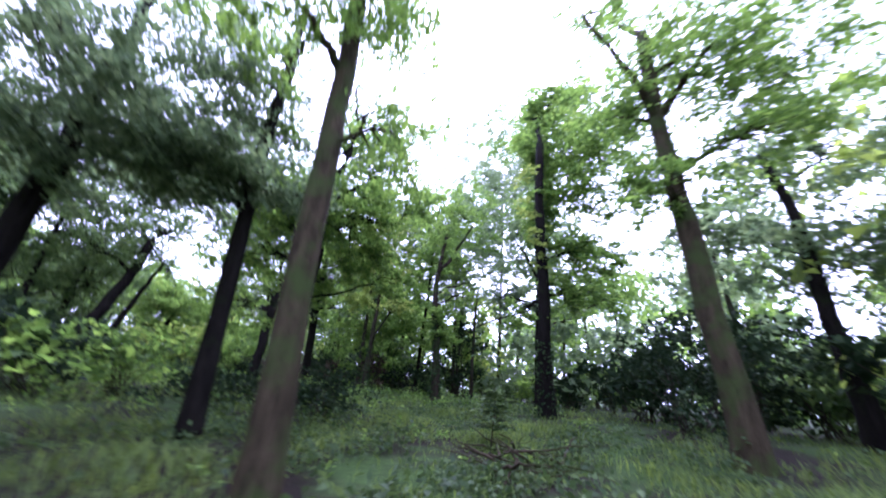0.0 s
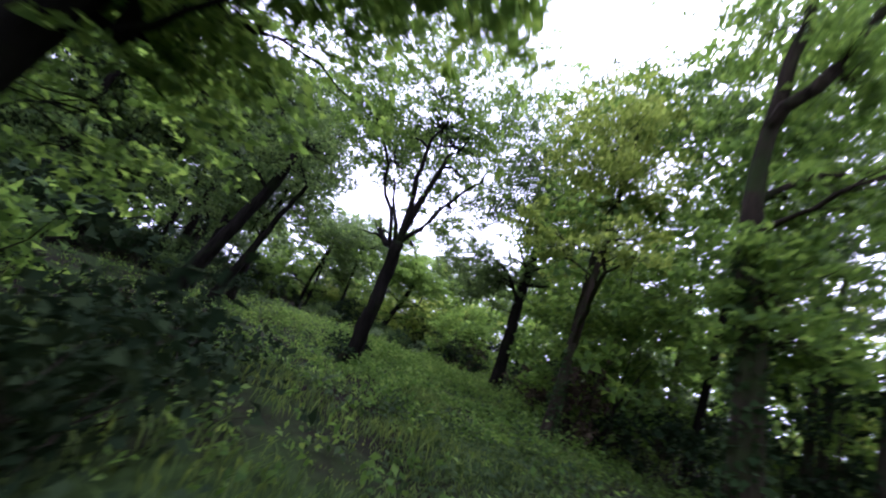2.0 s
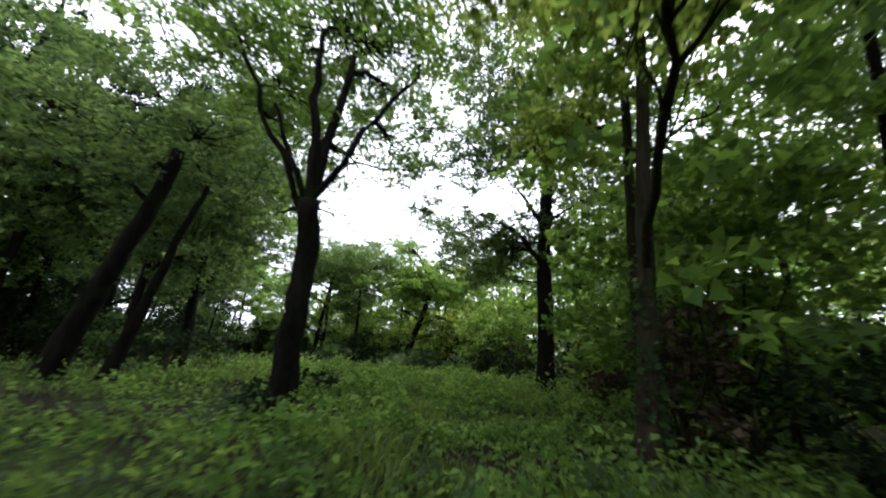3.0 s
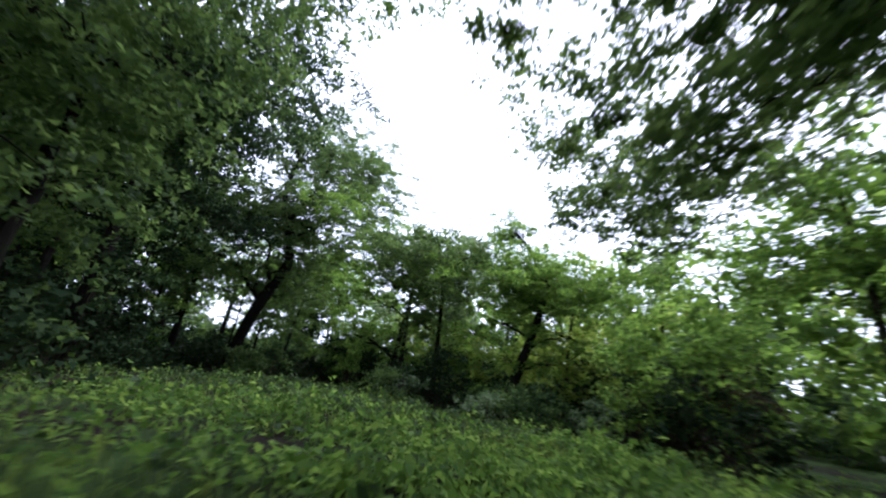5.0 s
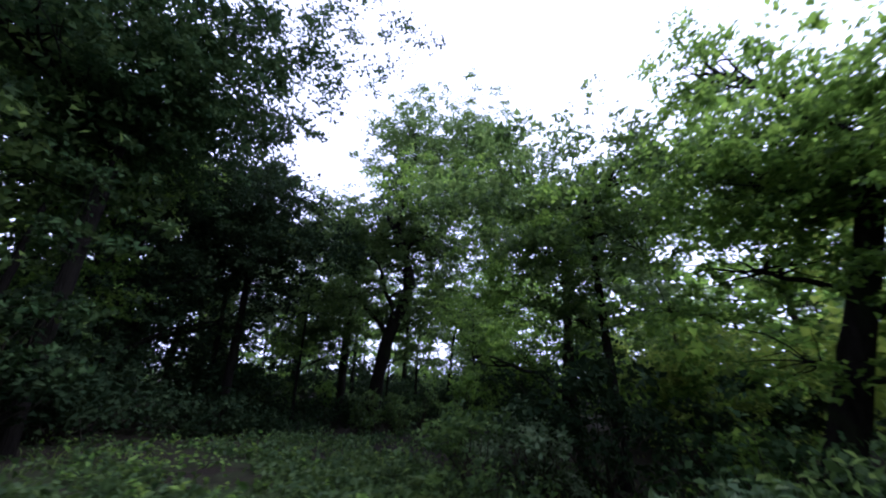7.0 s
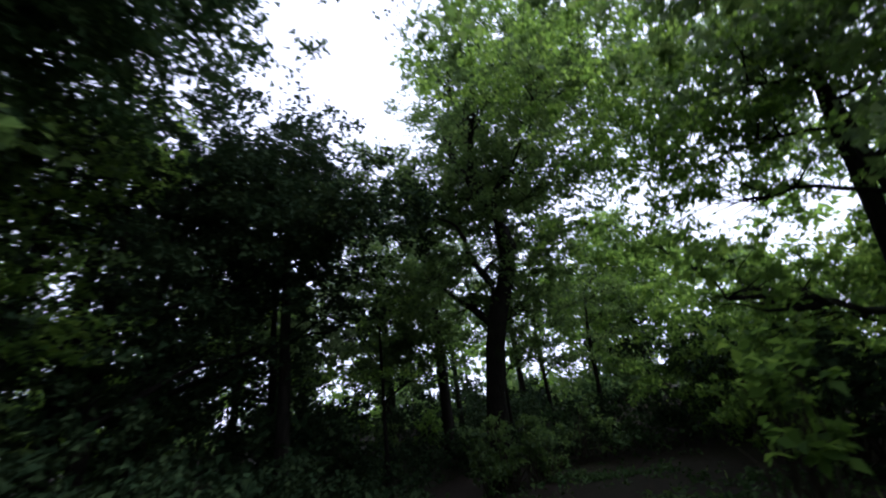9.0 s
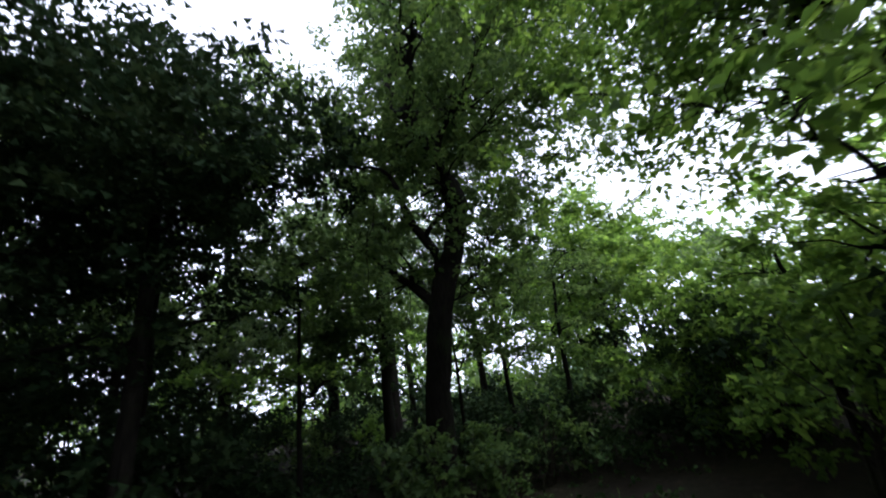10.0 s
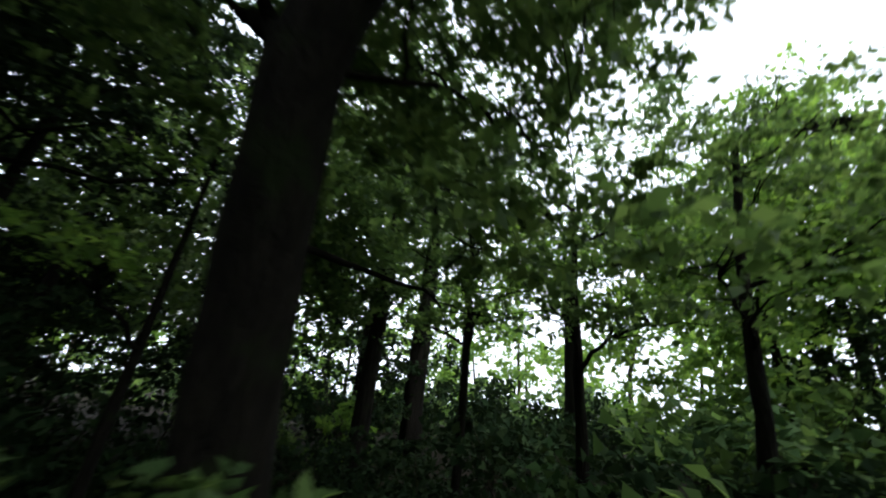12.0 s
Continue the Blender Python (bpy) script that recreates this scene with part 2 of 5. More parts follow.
    return np.concatenate(out), tips


class Wood:
    """Tapered stems gathered in one mesh."""

    def __init__(self):
        self.v, self.q, self.n = [], [], 0

    def stem(self, rng, points, radii, sides=8, rough=0.06):
        points, radii = np.asarray(points, float), np.asarray(radii, float)
        way = unit(np.gradient(points, axis=0))
        ref = np.where(np.abs(way[:, 2:]) > 0.9, np.array([[1.0, 0, 0]]), np.array([[0, 0, 1.0]]))
        a = unit(np.cross(way, ref))
        b = np.cross(way, a)
        th = np.linspace(0, 2 * math.pi, sides, endpoint=False)
        wob = 1 + rough * rng.normal(size=(len(points), sides))
        ring = points[:, None] + radii[:, None, None] * wob[..., None] * (np.cos(th)[None, :, None] * a[:, None] + np.sin(th)[None, :, None] * b[:, None])
        k = np.arange(len(points) * sides).reshape(len(points), sides) + self.n
        nxt = np.roll(k, -1, 1)
        self.q.append(np.stack([k[:-1], nxt[:-1], nxt[1:], k[1:]], -1).reshape(-1, 4))
        self.v.append(ring.reshape(-1, 3))
        self.n += len(points) * sides

    def mesh(self, name):
        return mesh_from(name, np.concatenate(self.v), np.concatenate(self.q))


def bent(rng, a, b, steps, sag=0.12, lift=0.0):
    """A crooked line from a to b."""
    t = np.linspace(0, 1, steps)[:, None]
    a, b = np.asarray(a, float), np.asarray(b, float)
    far = np.linalg.norm(b - a)
    wave = np.cumsum(rng.normal(size=(steps, 3)), 0)
    wave -= wave[:1] * (1 - t) + wave[-1:] * t
    line = a + (b - a) * t + wave * sag * far / steps
    line[:, 2] += lift * far * (4 * t * (1 - t))[:, 0]
    return line


def wood_tree(x, y, girth, top, lean=(0, 0), crown=(), leaf="green", length=0.15, bark="dark", ivy=0.0, seed=1, label="", group="", bend=(0, 0), name="tree", kink=(0, 0, 1), fork=0.0, boughs=()):
    """A tree with its trunk, limbs, twigs and leaves. top: how high the main stem goes; crown: blobs of leaves in the world;
    boughs: thick limbs, each the height where it leaves the trunk, the place of its tip and its thickness."""
    rng = np.random.default_rng(seed)
    z0 = float(ground(x, y))
    tree = new(name)
    tree.location = (x, y, z0)
    base = np.array([x, y, z0])
    hgt = top - z0
    steps = 16
    t = np.linspace(0, 1, steps)
    stem = base + np.stack([lean[0] * hgt * t + bend[0] * t**3, lean[1] * hgt * t + bend[1] * t**3, hgt * t], -1)
    wave = np.cumsum(rng.normal(size=(steps, 2)), 0) * girth * 0.1
    stem[1:, :2] += (wave - wave[0])[1:] * np.linspace(0.2, 1, steps - 1)[:, None]
    stem[:, :2] += np.outer(np.exp(-(((hgt * t - kink[2]) / 2.2) ** 2)), kink[:2])
    rad = girth / 2 * (1 - (0.62 - 0.42 * fork) * t) * (1 + (0.45 - 0.25 * fork) * np.exp(-t * hgt / 0.3))
    stem[0, 2] -= 0.15
    w = Wood()
    stem = np.concatenate([stem, stem[-1:] + (stem[-1:] - stem[-2:-1]) * 0.3])
    rad, t = np.append(rad, 0.01), np.append(t, 1.02)
    w.stem(rng, stem - base, rad, 14 if girth < 0.6 else 22, 0.05 if girth < 0.6 else 0.085)
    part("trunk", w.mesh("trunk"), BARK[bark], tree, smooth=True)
    blobs = [b if len(b) == 6 else (*b, 3.0) for b in crown]
    if blobs:
        places, tips = foliage(rng, blobs, length)
        twigs = Wood()
        # Each limb springs from the trunk or from an earlier limb, whichever lies handiest below it.
        low = 0.2 + 0.6 * fork**2
        nodes, thick = stem[(t >= low) & (t <= 1)], rad[(t >= low) & (t <= 1)]
        for z, *tip, r0 in boughs:
            n = int(np.argmin(np.abs(stem[:-1, 2] - z)))
            line = bent(rng, stem[n], tip, 11, 0.2, 0.04)
            radii = np.linspace(r0, 0.35 * r0, 11)
            limb = Wood()
            limb.stem(rng, line - base, radii, 10, 0.07)
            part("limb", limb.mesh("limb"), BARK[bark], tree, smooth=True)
            nodes, thick = np.concatenate([nodes, line[3:]]), np.concatenate([thick, radii[3:]])
        order = sorted(range(len(blobs)), key=lambda k: math.hypot(blobs[k][0] - x, blobs[k][1] - y))
        for k in order:
            c = np.array(blobs[k][:3])
            far = np.linalg.norm(nodes - c, axis=1)
            cost = far + 1.5 * np.maximum(0, nodes[:, 2] - c[2] + 0.35 * far)
            n = int(np.argmin(cost))
            r0 = min(thick[n] * (0.6 + 0.2 * fork), (1 + 2.5 * fork**2) * (0.016 + 0.017 * far[n]))
            line = bent(rng, nodes[n], c, 9, 0.24, 0.05)
            radii = np.linspace(r0, 0.3 * r0 + 0.005, 9)
            limb = Wood()
            limb.stem(rng, line - base, radii, 8, 0.08)
            part("limb", limb.mesh("limb"), BARK[bark], tree, smooth=True)
            nodes, thick = np.concatenate([nodes, line[3:]]), np.concatenate([thick, radii[3:]])
            hubs = tips[k]
            for hub in hubs[:: max(1, len(hubs) // (24 if fork == 1 else 14 if length < 0.2 else 5))]:
                j = int(rng.integers(4, 9))
                twigs.stem(rng, bent(rng, line[j], hub, 5, 0.25, 0.05) - base, np.linspace(0.35 * r0 + 0.006, 0.004, 5), 3, 0.0)
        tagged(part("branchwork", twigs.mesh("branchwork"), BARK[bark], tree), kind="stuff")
        places = clear(places)
        v, q = leaf_quads(rng, places - base, length)
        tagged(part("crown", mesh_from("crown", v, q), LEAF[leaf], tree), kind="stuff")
    if ivy > 0:
        n = int(ivy * 900)
        k = rng.uniform(0, 1, n) ** 1.3 * min(0.95, ivy * 0.5)
        th = rng.uniform(0, 2 * math.pi, n)
        centre = np.stack([np.interp(k, t, stem[:, c]) for c in range(3)], -1)
        r = np.interp(k, t, rad) * rng.uniform(0.95, 1.35, n) + 0.01
        places = centre + np.stack([np.cos(th) * r, np.sin(th) * r, 0 * r], -1) - base
        v, q = leaf_quads(rng, places, 0.085, 0.2, 1.0, 0.9)
        part("ivy", mesh_from("ivy", v, q), LEAF["ivy"], tree, "dark green ivy leaves")
    return tagged(tree, label, "tree", group)


def hanging_crown(low, high, across, count, seed):
    """Clumps of boughs from a tree's foot to its top, along a leaning axis."""
    rng = np.random.default_rng(seed)
    clumps = []
    for k in range(count):
        f = (k + 0.5) / count
        x, y, z = (1 - f) * np.array(low) + f * np.array(high) + rng.normal(size=3) * across * np.array([1, 1, 0.4])
        clumps.append((x, y, z, rng.uniform(2.3, 3.2), rng.uniform(1.6, 2.3), 0.95))
    return clumps


def climber(tree, blobs, leaf, length, seed):
    """Leafy growth clinging to a trunk."""
    rng = np.random.default_rng(seed)
    v, q = leaf_quads(rng, foliage(rng, blobs, length)[0] - np.array(tree.location), length)
    tagged(part("climber", mesh_from("climber", v, q), LEAF[leaf], tree, "yellow-green climber on the trunk"), kind="stuff")


def shrub(x, y, r, h, leaf="green", length=0.11, cover=3.0, seed=1, label="", name="shrub", clear_by=0.75, group=""):
    """A bush of many stems from the ground, with leaves down to its foot."""
    rng = np.random.default_rng(seed)
    z0 = float(ground(x, y))
    bush = new(name)
    bush.location = (x, y, z0)
    base = np.array([x, y, z0])
    blobs = [(x, y, z0 + 0.52 * h, r, 0.5 * h, cover * 0.75)]
    for k in range(5):
        a, d = rng.uniform(0, 2 * math.pi), rng.uniform(0.35, 0.75) * r
        blobs.append((x + d * math.cos(a), y + d * math.sin(a), z0 + h * rng.uniform(0.35, 0.95), 0.4 * r, 0.22 * h, cover * 0.6))
    places, tips = foliage(rng, blobs, length, 1.6)
    places = clear(places[places[:, 2] > ground(places[:, 0], places[:, 1]) + 0.02], clear_by, 1.6)
    stems = Wood()
    for hub in np.concatenate(tips)[::3][:20 if length < 0.2 else 12]:
        foot = base + [*(rng.normal(size=2) * 0.12 * r), -0.08]
        stems.stem(rng, bent(rng, foot, hub, 6, 0.2, 0.0) - base, np.linspace(0.012 + 0.008 * h, 0.004, 6), 3, 0.0)
    tagged(part("stemwork", stems.mesh("stemwork"), BARK["dark"], bush), kind="stuff")
    v, q = leaf_quads(rng, places - base, length)
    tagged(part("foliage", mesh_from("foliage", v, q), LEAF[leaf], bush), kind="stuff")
    return tagged(bush, label, "shrub", group)


# ---- trees ----
# Flat clumps of radius 2.3, half height 1 are extra canopy added for shade.
wood_tree(-1.48, 3.81, 0.37, 9, (-0.06, 0.09), [(-3.20, 5.10, 5.27, 0.80, 0.50, 0.9), (-1.10, 4.96, 6.18, 0.80, 0.50, 0.8), (-0.59, 6.42, 6.29, 0.70, 0.50, 0.6), (-1.46, 6.87, 5.63, 0.70, 0.40, 0.8), (-3.88, 6.40, 5.00, 0.80, 0.40, 0.9), (-3.71, 4.58, 5.41, 0.70, 0.50, 1.0), (-1.43, 3.95, 5.85, 1.17, 0.99, 3), (-2.62, 3.28, 5.16, 1.15, 0.92, 3), (-0.79, 4.13, 3.29, 0.63, 0.35, 1.2), (-0.77, 5.94, 3.81, 0.61, 0.88, 0.8)],
          "green", 0.11, "brown", 0, 11, "brown-barked slender woodland tree standing in grass", fork=0.5)
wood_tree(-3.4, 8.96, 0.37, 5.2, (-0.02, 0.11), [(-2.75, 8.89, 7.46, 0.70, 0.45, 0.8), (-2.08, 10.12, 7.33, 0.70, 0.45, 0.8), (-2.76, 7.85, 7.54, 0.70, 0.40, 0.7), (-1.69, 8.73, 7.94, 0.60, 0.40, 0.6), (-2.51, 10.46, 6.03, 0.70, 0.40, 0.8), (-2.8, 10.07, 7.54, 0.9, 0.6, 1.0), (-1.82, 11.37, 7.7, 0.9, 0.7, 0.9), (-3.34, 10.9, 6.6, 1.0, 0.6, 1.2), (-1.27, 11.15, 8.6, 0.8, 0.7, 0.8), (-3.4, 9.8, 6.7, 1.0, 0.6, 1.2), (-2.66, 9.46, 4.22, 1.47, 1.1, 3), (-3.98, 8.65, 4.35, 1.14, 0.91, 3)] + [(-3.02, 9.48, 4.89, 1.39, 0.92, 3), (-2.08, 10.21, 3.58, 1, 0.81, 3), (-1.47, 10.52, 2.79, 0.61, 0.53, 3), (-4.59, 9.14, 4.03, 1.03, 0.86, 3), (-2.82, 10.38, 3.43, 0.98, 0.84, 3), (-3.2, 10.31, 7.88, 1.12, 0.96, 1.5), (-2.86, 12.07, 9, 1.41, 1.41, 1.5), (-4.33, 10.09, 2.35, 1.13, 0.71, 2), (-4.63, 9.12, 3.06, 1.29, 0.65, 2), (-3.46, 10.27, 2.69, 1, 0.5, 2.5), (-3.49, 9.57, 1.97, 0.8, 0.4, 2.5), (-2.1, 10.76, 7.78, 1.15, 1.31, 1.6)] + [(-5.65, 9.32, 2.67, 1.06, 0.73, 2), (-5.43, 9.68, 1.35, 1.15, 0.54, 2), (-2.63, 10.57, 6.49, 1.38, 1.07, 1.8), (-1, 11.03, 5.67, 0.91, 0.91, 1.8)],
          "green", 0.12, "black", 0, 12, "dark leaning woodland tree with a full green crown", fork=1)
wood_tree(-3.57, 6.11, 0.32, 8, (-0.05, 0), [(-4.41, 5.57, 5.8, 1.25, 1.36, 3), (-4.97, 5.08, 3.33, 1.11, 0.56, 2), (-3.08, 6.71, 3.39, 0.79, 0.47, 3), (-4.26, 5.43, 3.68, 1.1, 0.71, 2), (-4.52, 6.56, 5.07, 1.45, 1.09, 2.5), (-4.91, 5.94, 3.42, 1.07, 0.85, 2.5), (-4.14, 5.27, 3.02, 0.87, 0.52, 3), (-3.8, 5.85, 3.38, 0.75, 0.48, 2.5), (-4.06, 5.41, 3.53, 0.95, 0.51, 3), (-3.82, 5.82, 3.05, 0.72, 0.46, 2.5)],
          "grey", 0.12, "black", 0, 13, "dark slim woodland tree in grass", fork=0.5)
broken_tree = wood_tree(3.66, 12.33, 0.46, 8.6, (-0.06, -0.14), [(3.2, 12.38, 9.64, 0.77, 0.77, 3), (5.09, 11.59, 9.72, 1.79, 1.97, 2.2), (5.26, 11.49, 4.2, 1.54, 0.98, 3), (3.54, 12.28, 6.45, 0.74, 0.74, 3), (4.66, 11.66, 7.74, 1.34, 1.46, 2.2), (4.88, 11.5, 4.97, 1.09, 0.5, 3), (2.84, 12.54, 2.53, 0.61, 0.51, 3), (4.68, 11.64, 3.1, 0.98, 0.53, 3), (4.14, 12.04, 11.52, 0.99, 0.7, 3), (3.55, 12.27, 5.99, 0.66, 0.83, 3), (3.45, 12.32, 8.27, 0.69, 0.69, 3), (4.6, 11.84, 8.97, 1.6, 1.42, 1.5), (5.41, 11.4, 6.55, 1.39, 1.23, 1.8), (5.91, 11.08, 9, 1.82, 1.82, 2)] + [(6.45, 10.68, 6.65, 0.86, 0.86, 2), (3.49, 12.3, 9.07, 0.64, 1.29, 4), (3.62, 12.24, 6.27, 0.61, 0.73, 4), (3.42, 11.78, 8.8, 0.6, 0.81, 4), (3.54, 11.73, 6.9, 0.54, 0.72, 4), (3.65, 11.67, 5.1, 0.4, 0.53, 3), (3.6, 12.25, 11.15, 0.6, 0.8, 4), (3.76, 12.2, 10.58, 0.76, 0.76, 3), (4.7, 11.85, 11.65, 0.87, 0.65, 3), (5.5, 11.47, 11.96, 0.85, 0.64, 3), (4.3, 11.83, 3.25, 0.75, 0.6, 1.8), (4.73, 11.51, 4.73, 0.71, 0.71, 1.8)],
          "green", 0.13, "black", 0.5, 14, "mossy twisted tree with ivy tufts and a bent top", fork=0.5)
climber(broken_tree, [(2.16, 10.18, 6.28, 0.20, 0.16, 1.5), (2.32, 9.92, 6.43, 0.22, 0.18, 1.5), (2.56, 9.61, 6.57, 0.25, 0.20, 1.5), (2.44, 10.74, 5.73, 0.26, 0.21, 1.5), (2.81, 10.75, 5.57, 0.28, 0.22, 1.5), (2.56, 10.47, 5.93, 0.18, 0.14, 1.5), (3.10, 11.00, 5.17, 0.30, 0.24, 1.5), (3.03, 11.22, 4.96, 0.26, 0.21, 1.5), (3.31, 11.28, 4.72, 0.30, 0.24, 1.5), (3.33, 11.53, 4.35, 0.28, 0.22, 1.5), (3.24, 11.73, 4.11, 0.20, 0.16, 1.5), (3.53, 11.67, 3.99, 0.20, 0.16, 1.5)],
        "gold", 0.085, 41)
wood_tree(5.18, 6.42, 0.48, 8.5, (-0.08, -0.01), [(5.41, 6.17, 7.65, 2.25, 1.46, 3), (3.95, 7.19, 10.43, 0.98, 0.98, 1.5), (6.55, 4.93, 6.49, 1.62, 1.3, 3), (5.9, 5.69, 5.19, 1.12, 0.89, 2), (4.36, 7.27, 6.72, 1.39, 0.89, 2), (4.77, 6.85, 4.83, 0.88, 0.72, 2.5), (4.17, 6, 3.87, 0.69, 0.56, 2)],
          "green", 0.125, "brown", 0, 15, "brown leaning tree with a forked green crown", fork=0.5,
          boughs=[(6.20, 2.74, 5.69, 8.14, 0.11), (6.30, 5.15, 5.27, 6.91, 0.10)])
wood_tree(-7.4, 15.75, 0.4, 2.7, (0.08, -0.04), [(-8.12, 16.50, 4.06, 0.90, 0.50, 0.6), (-8.71, 16.05, 3.21, 0.70, 0.40, 0.6), (-7.65, 17.84, 4.33, 0.80, 0.50, 0.6), (-6.75, 17.66, 4.87, 0.80, 0.50, 0.6), (-7.96, 15.05, 7.74, 2.35, 1.51, 0.84), (-7.14, 16.13, 6.03, 2.14, 1.15, 0.66), (-7.92, 15.1, 4.84, 1.26, 1.1, 0.66), (-8.18, 14.14, 5.58, 1.39, 1.14, 1.2), (-7.43, 15.77, 6.61, 1.66, 1.38, 0.96)] + [(-6.67, 16.63, 9.47, 1.78, 1.42, 0.6), (-8.68, 13.73, 5.79, 1.23, 1.23, 0.6), (-7.44, 15.77, 10.03, 1.61, 1.07, 0.6), (-6.62, 16.9, 6.81, 1.13, 1.13, 0.84), (-6.93, 16.51, 5.44, 0.82, 0.82, 0.6), (-7.83, 15.14, 5.75, 0.86, 1.01, 0.6), (-6.54, 16.87, 7.04, 1.07, 1.07, 0.6), (-7.58, 15.56, 8.09, 1.38, 0.92, 0.72), (-8.52, 13.57, 6.19, 1.09, 0.82, 0.84)] + [(-6.23, 17.18, 8.81, 1.27, 0.95, 0.72), (-7.85, 14.99, 4.22, 0.76, 0.63, 0.84), (-6.82, 16.65, 4.29, 0.79, 0.66, 0.84)],
          "green", 0.1, "black", 0, 16, "dark forked tree with airy crown standing in grass", fork=1,
          boughs=[(2.40, -6.42, 15.96, 6.01, 0.11), (2.50, -6.94, 15.29, 5.85, 0.10), (2.60, -5.97, 16.58, 5.35, 0.07), (2.20, -7.30, 14.80, 4.18, 0.07), (2.30, -7.70, 14.06, 5.44, 0.06)])
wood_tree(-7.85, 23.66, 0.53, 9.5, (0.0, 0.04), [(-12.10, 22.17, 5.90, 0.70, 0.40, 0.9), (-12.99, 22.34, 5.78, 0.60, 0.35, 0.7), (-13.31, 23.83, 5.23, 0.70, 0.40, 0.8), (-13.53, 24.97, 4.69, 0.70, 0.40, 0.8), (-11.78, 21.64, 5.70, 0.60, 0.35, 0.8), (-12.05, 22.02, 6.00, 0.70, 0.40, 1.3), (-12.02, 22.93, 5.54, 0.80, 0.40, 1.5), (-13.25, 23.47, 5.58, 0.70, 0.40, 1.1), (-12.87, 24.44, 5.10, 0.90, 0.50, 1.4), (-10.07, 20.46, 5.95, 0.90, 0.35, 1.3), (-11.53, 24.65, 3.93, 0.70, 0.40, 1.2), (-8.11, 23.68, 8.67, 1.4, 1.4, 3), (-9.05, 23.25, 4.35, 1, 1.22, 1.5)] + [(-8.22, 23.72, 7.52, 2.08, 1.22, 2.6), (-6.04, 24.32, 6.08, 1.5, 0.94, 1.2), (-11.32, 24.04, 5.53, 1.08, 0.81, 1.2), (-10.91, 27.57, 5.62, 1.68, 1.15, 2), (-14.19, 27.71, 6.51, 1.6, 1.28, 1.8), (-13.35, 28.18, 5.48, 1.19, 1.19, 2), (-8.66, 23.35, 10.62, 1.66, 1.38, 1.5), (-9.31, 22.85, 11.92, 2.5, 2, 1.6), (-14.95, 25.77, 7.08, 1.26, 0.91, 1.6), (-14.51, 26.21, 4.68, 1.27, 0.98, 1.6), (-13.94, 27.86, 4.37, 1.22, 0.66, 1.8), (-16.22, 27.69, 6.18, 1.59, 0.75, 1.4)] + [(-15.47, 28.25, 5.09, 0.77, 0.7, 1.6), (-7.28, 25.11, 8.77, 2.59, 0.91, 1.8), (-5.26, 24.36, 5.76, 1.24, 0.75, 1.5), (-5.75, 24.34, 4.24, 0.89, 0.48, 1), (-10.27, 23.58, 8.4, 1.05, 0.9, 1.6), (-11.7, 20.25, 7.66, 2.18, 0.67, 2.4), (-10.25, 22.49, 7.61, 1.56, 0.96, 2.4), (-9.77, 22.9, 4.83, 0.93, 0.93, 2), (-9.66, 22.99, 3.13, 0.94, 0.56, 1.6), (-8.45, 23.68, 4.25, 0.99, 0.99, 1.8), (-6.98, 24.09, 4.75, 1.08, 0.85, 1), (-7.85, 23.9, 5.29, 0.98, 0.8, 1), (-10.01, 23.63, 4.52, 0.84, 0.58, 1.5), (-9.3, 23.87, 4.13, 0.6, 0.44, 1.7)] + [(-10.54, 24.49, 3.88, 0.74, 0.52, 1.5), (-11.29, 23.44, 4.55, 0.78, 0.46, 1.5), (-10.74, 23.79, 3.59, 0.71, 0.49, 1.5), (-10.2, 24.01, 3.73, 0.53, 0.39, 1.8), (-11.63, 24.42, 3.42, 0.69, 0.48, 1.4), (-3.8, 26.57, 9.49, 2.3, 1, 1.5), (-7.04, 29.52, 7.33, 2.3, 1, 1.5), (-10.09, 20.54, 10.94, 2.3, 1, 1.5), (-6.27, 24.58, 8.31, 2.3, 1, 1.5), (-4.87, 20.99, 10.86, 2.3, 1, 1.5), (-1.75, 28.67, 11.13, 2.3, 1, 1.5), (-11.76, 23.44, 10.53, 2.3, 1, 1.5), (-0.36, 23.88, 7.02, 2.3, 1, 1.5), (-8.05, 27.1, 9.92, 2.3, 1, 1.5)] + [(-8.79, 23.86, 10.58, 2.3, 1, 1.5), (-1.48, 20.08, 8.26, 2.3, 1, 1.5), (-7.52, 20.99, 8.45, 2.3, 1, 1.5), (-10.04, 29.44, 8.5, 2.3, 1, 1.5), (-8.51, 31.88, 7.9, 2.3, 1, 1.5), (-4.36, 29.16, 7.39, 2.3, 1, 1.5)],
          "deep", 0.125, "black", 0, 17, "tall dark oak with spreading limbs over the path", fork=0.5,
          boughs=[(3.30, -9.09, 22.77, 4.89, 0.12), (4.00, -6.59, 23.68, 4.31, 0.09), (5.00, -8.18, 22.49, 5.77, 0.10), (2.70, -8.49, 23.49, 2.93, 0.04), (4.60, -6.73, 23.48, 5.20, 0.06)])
wood_tree(-3.25, 18.33, 0.26, 8, (0.01, 0.03), [(-3.41, 18.28, 7.31, 1.53, 1.53, 3), (-3.12, 18.39, 5.54, 1.35, 1.24, 3), (-4.08, 17.96, 3.85, 0.68, 0.68, 3), (-1.98, 15.61, 3.22, 0.75, 0.37, 3), (-3.11, 15, 3.22, 0.48, 0.3, 3)],
          "gold", 0.11, "mossy", 0.5, 18, "thin straight mossy tree beside a bigger oak")
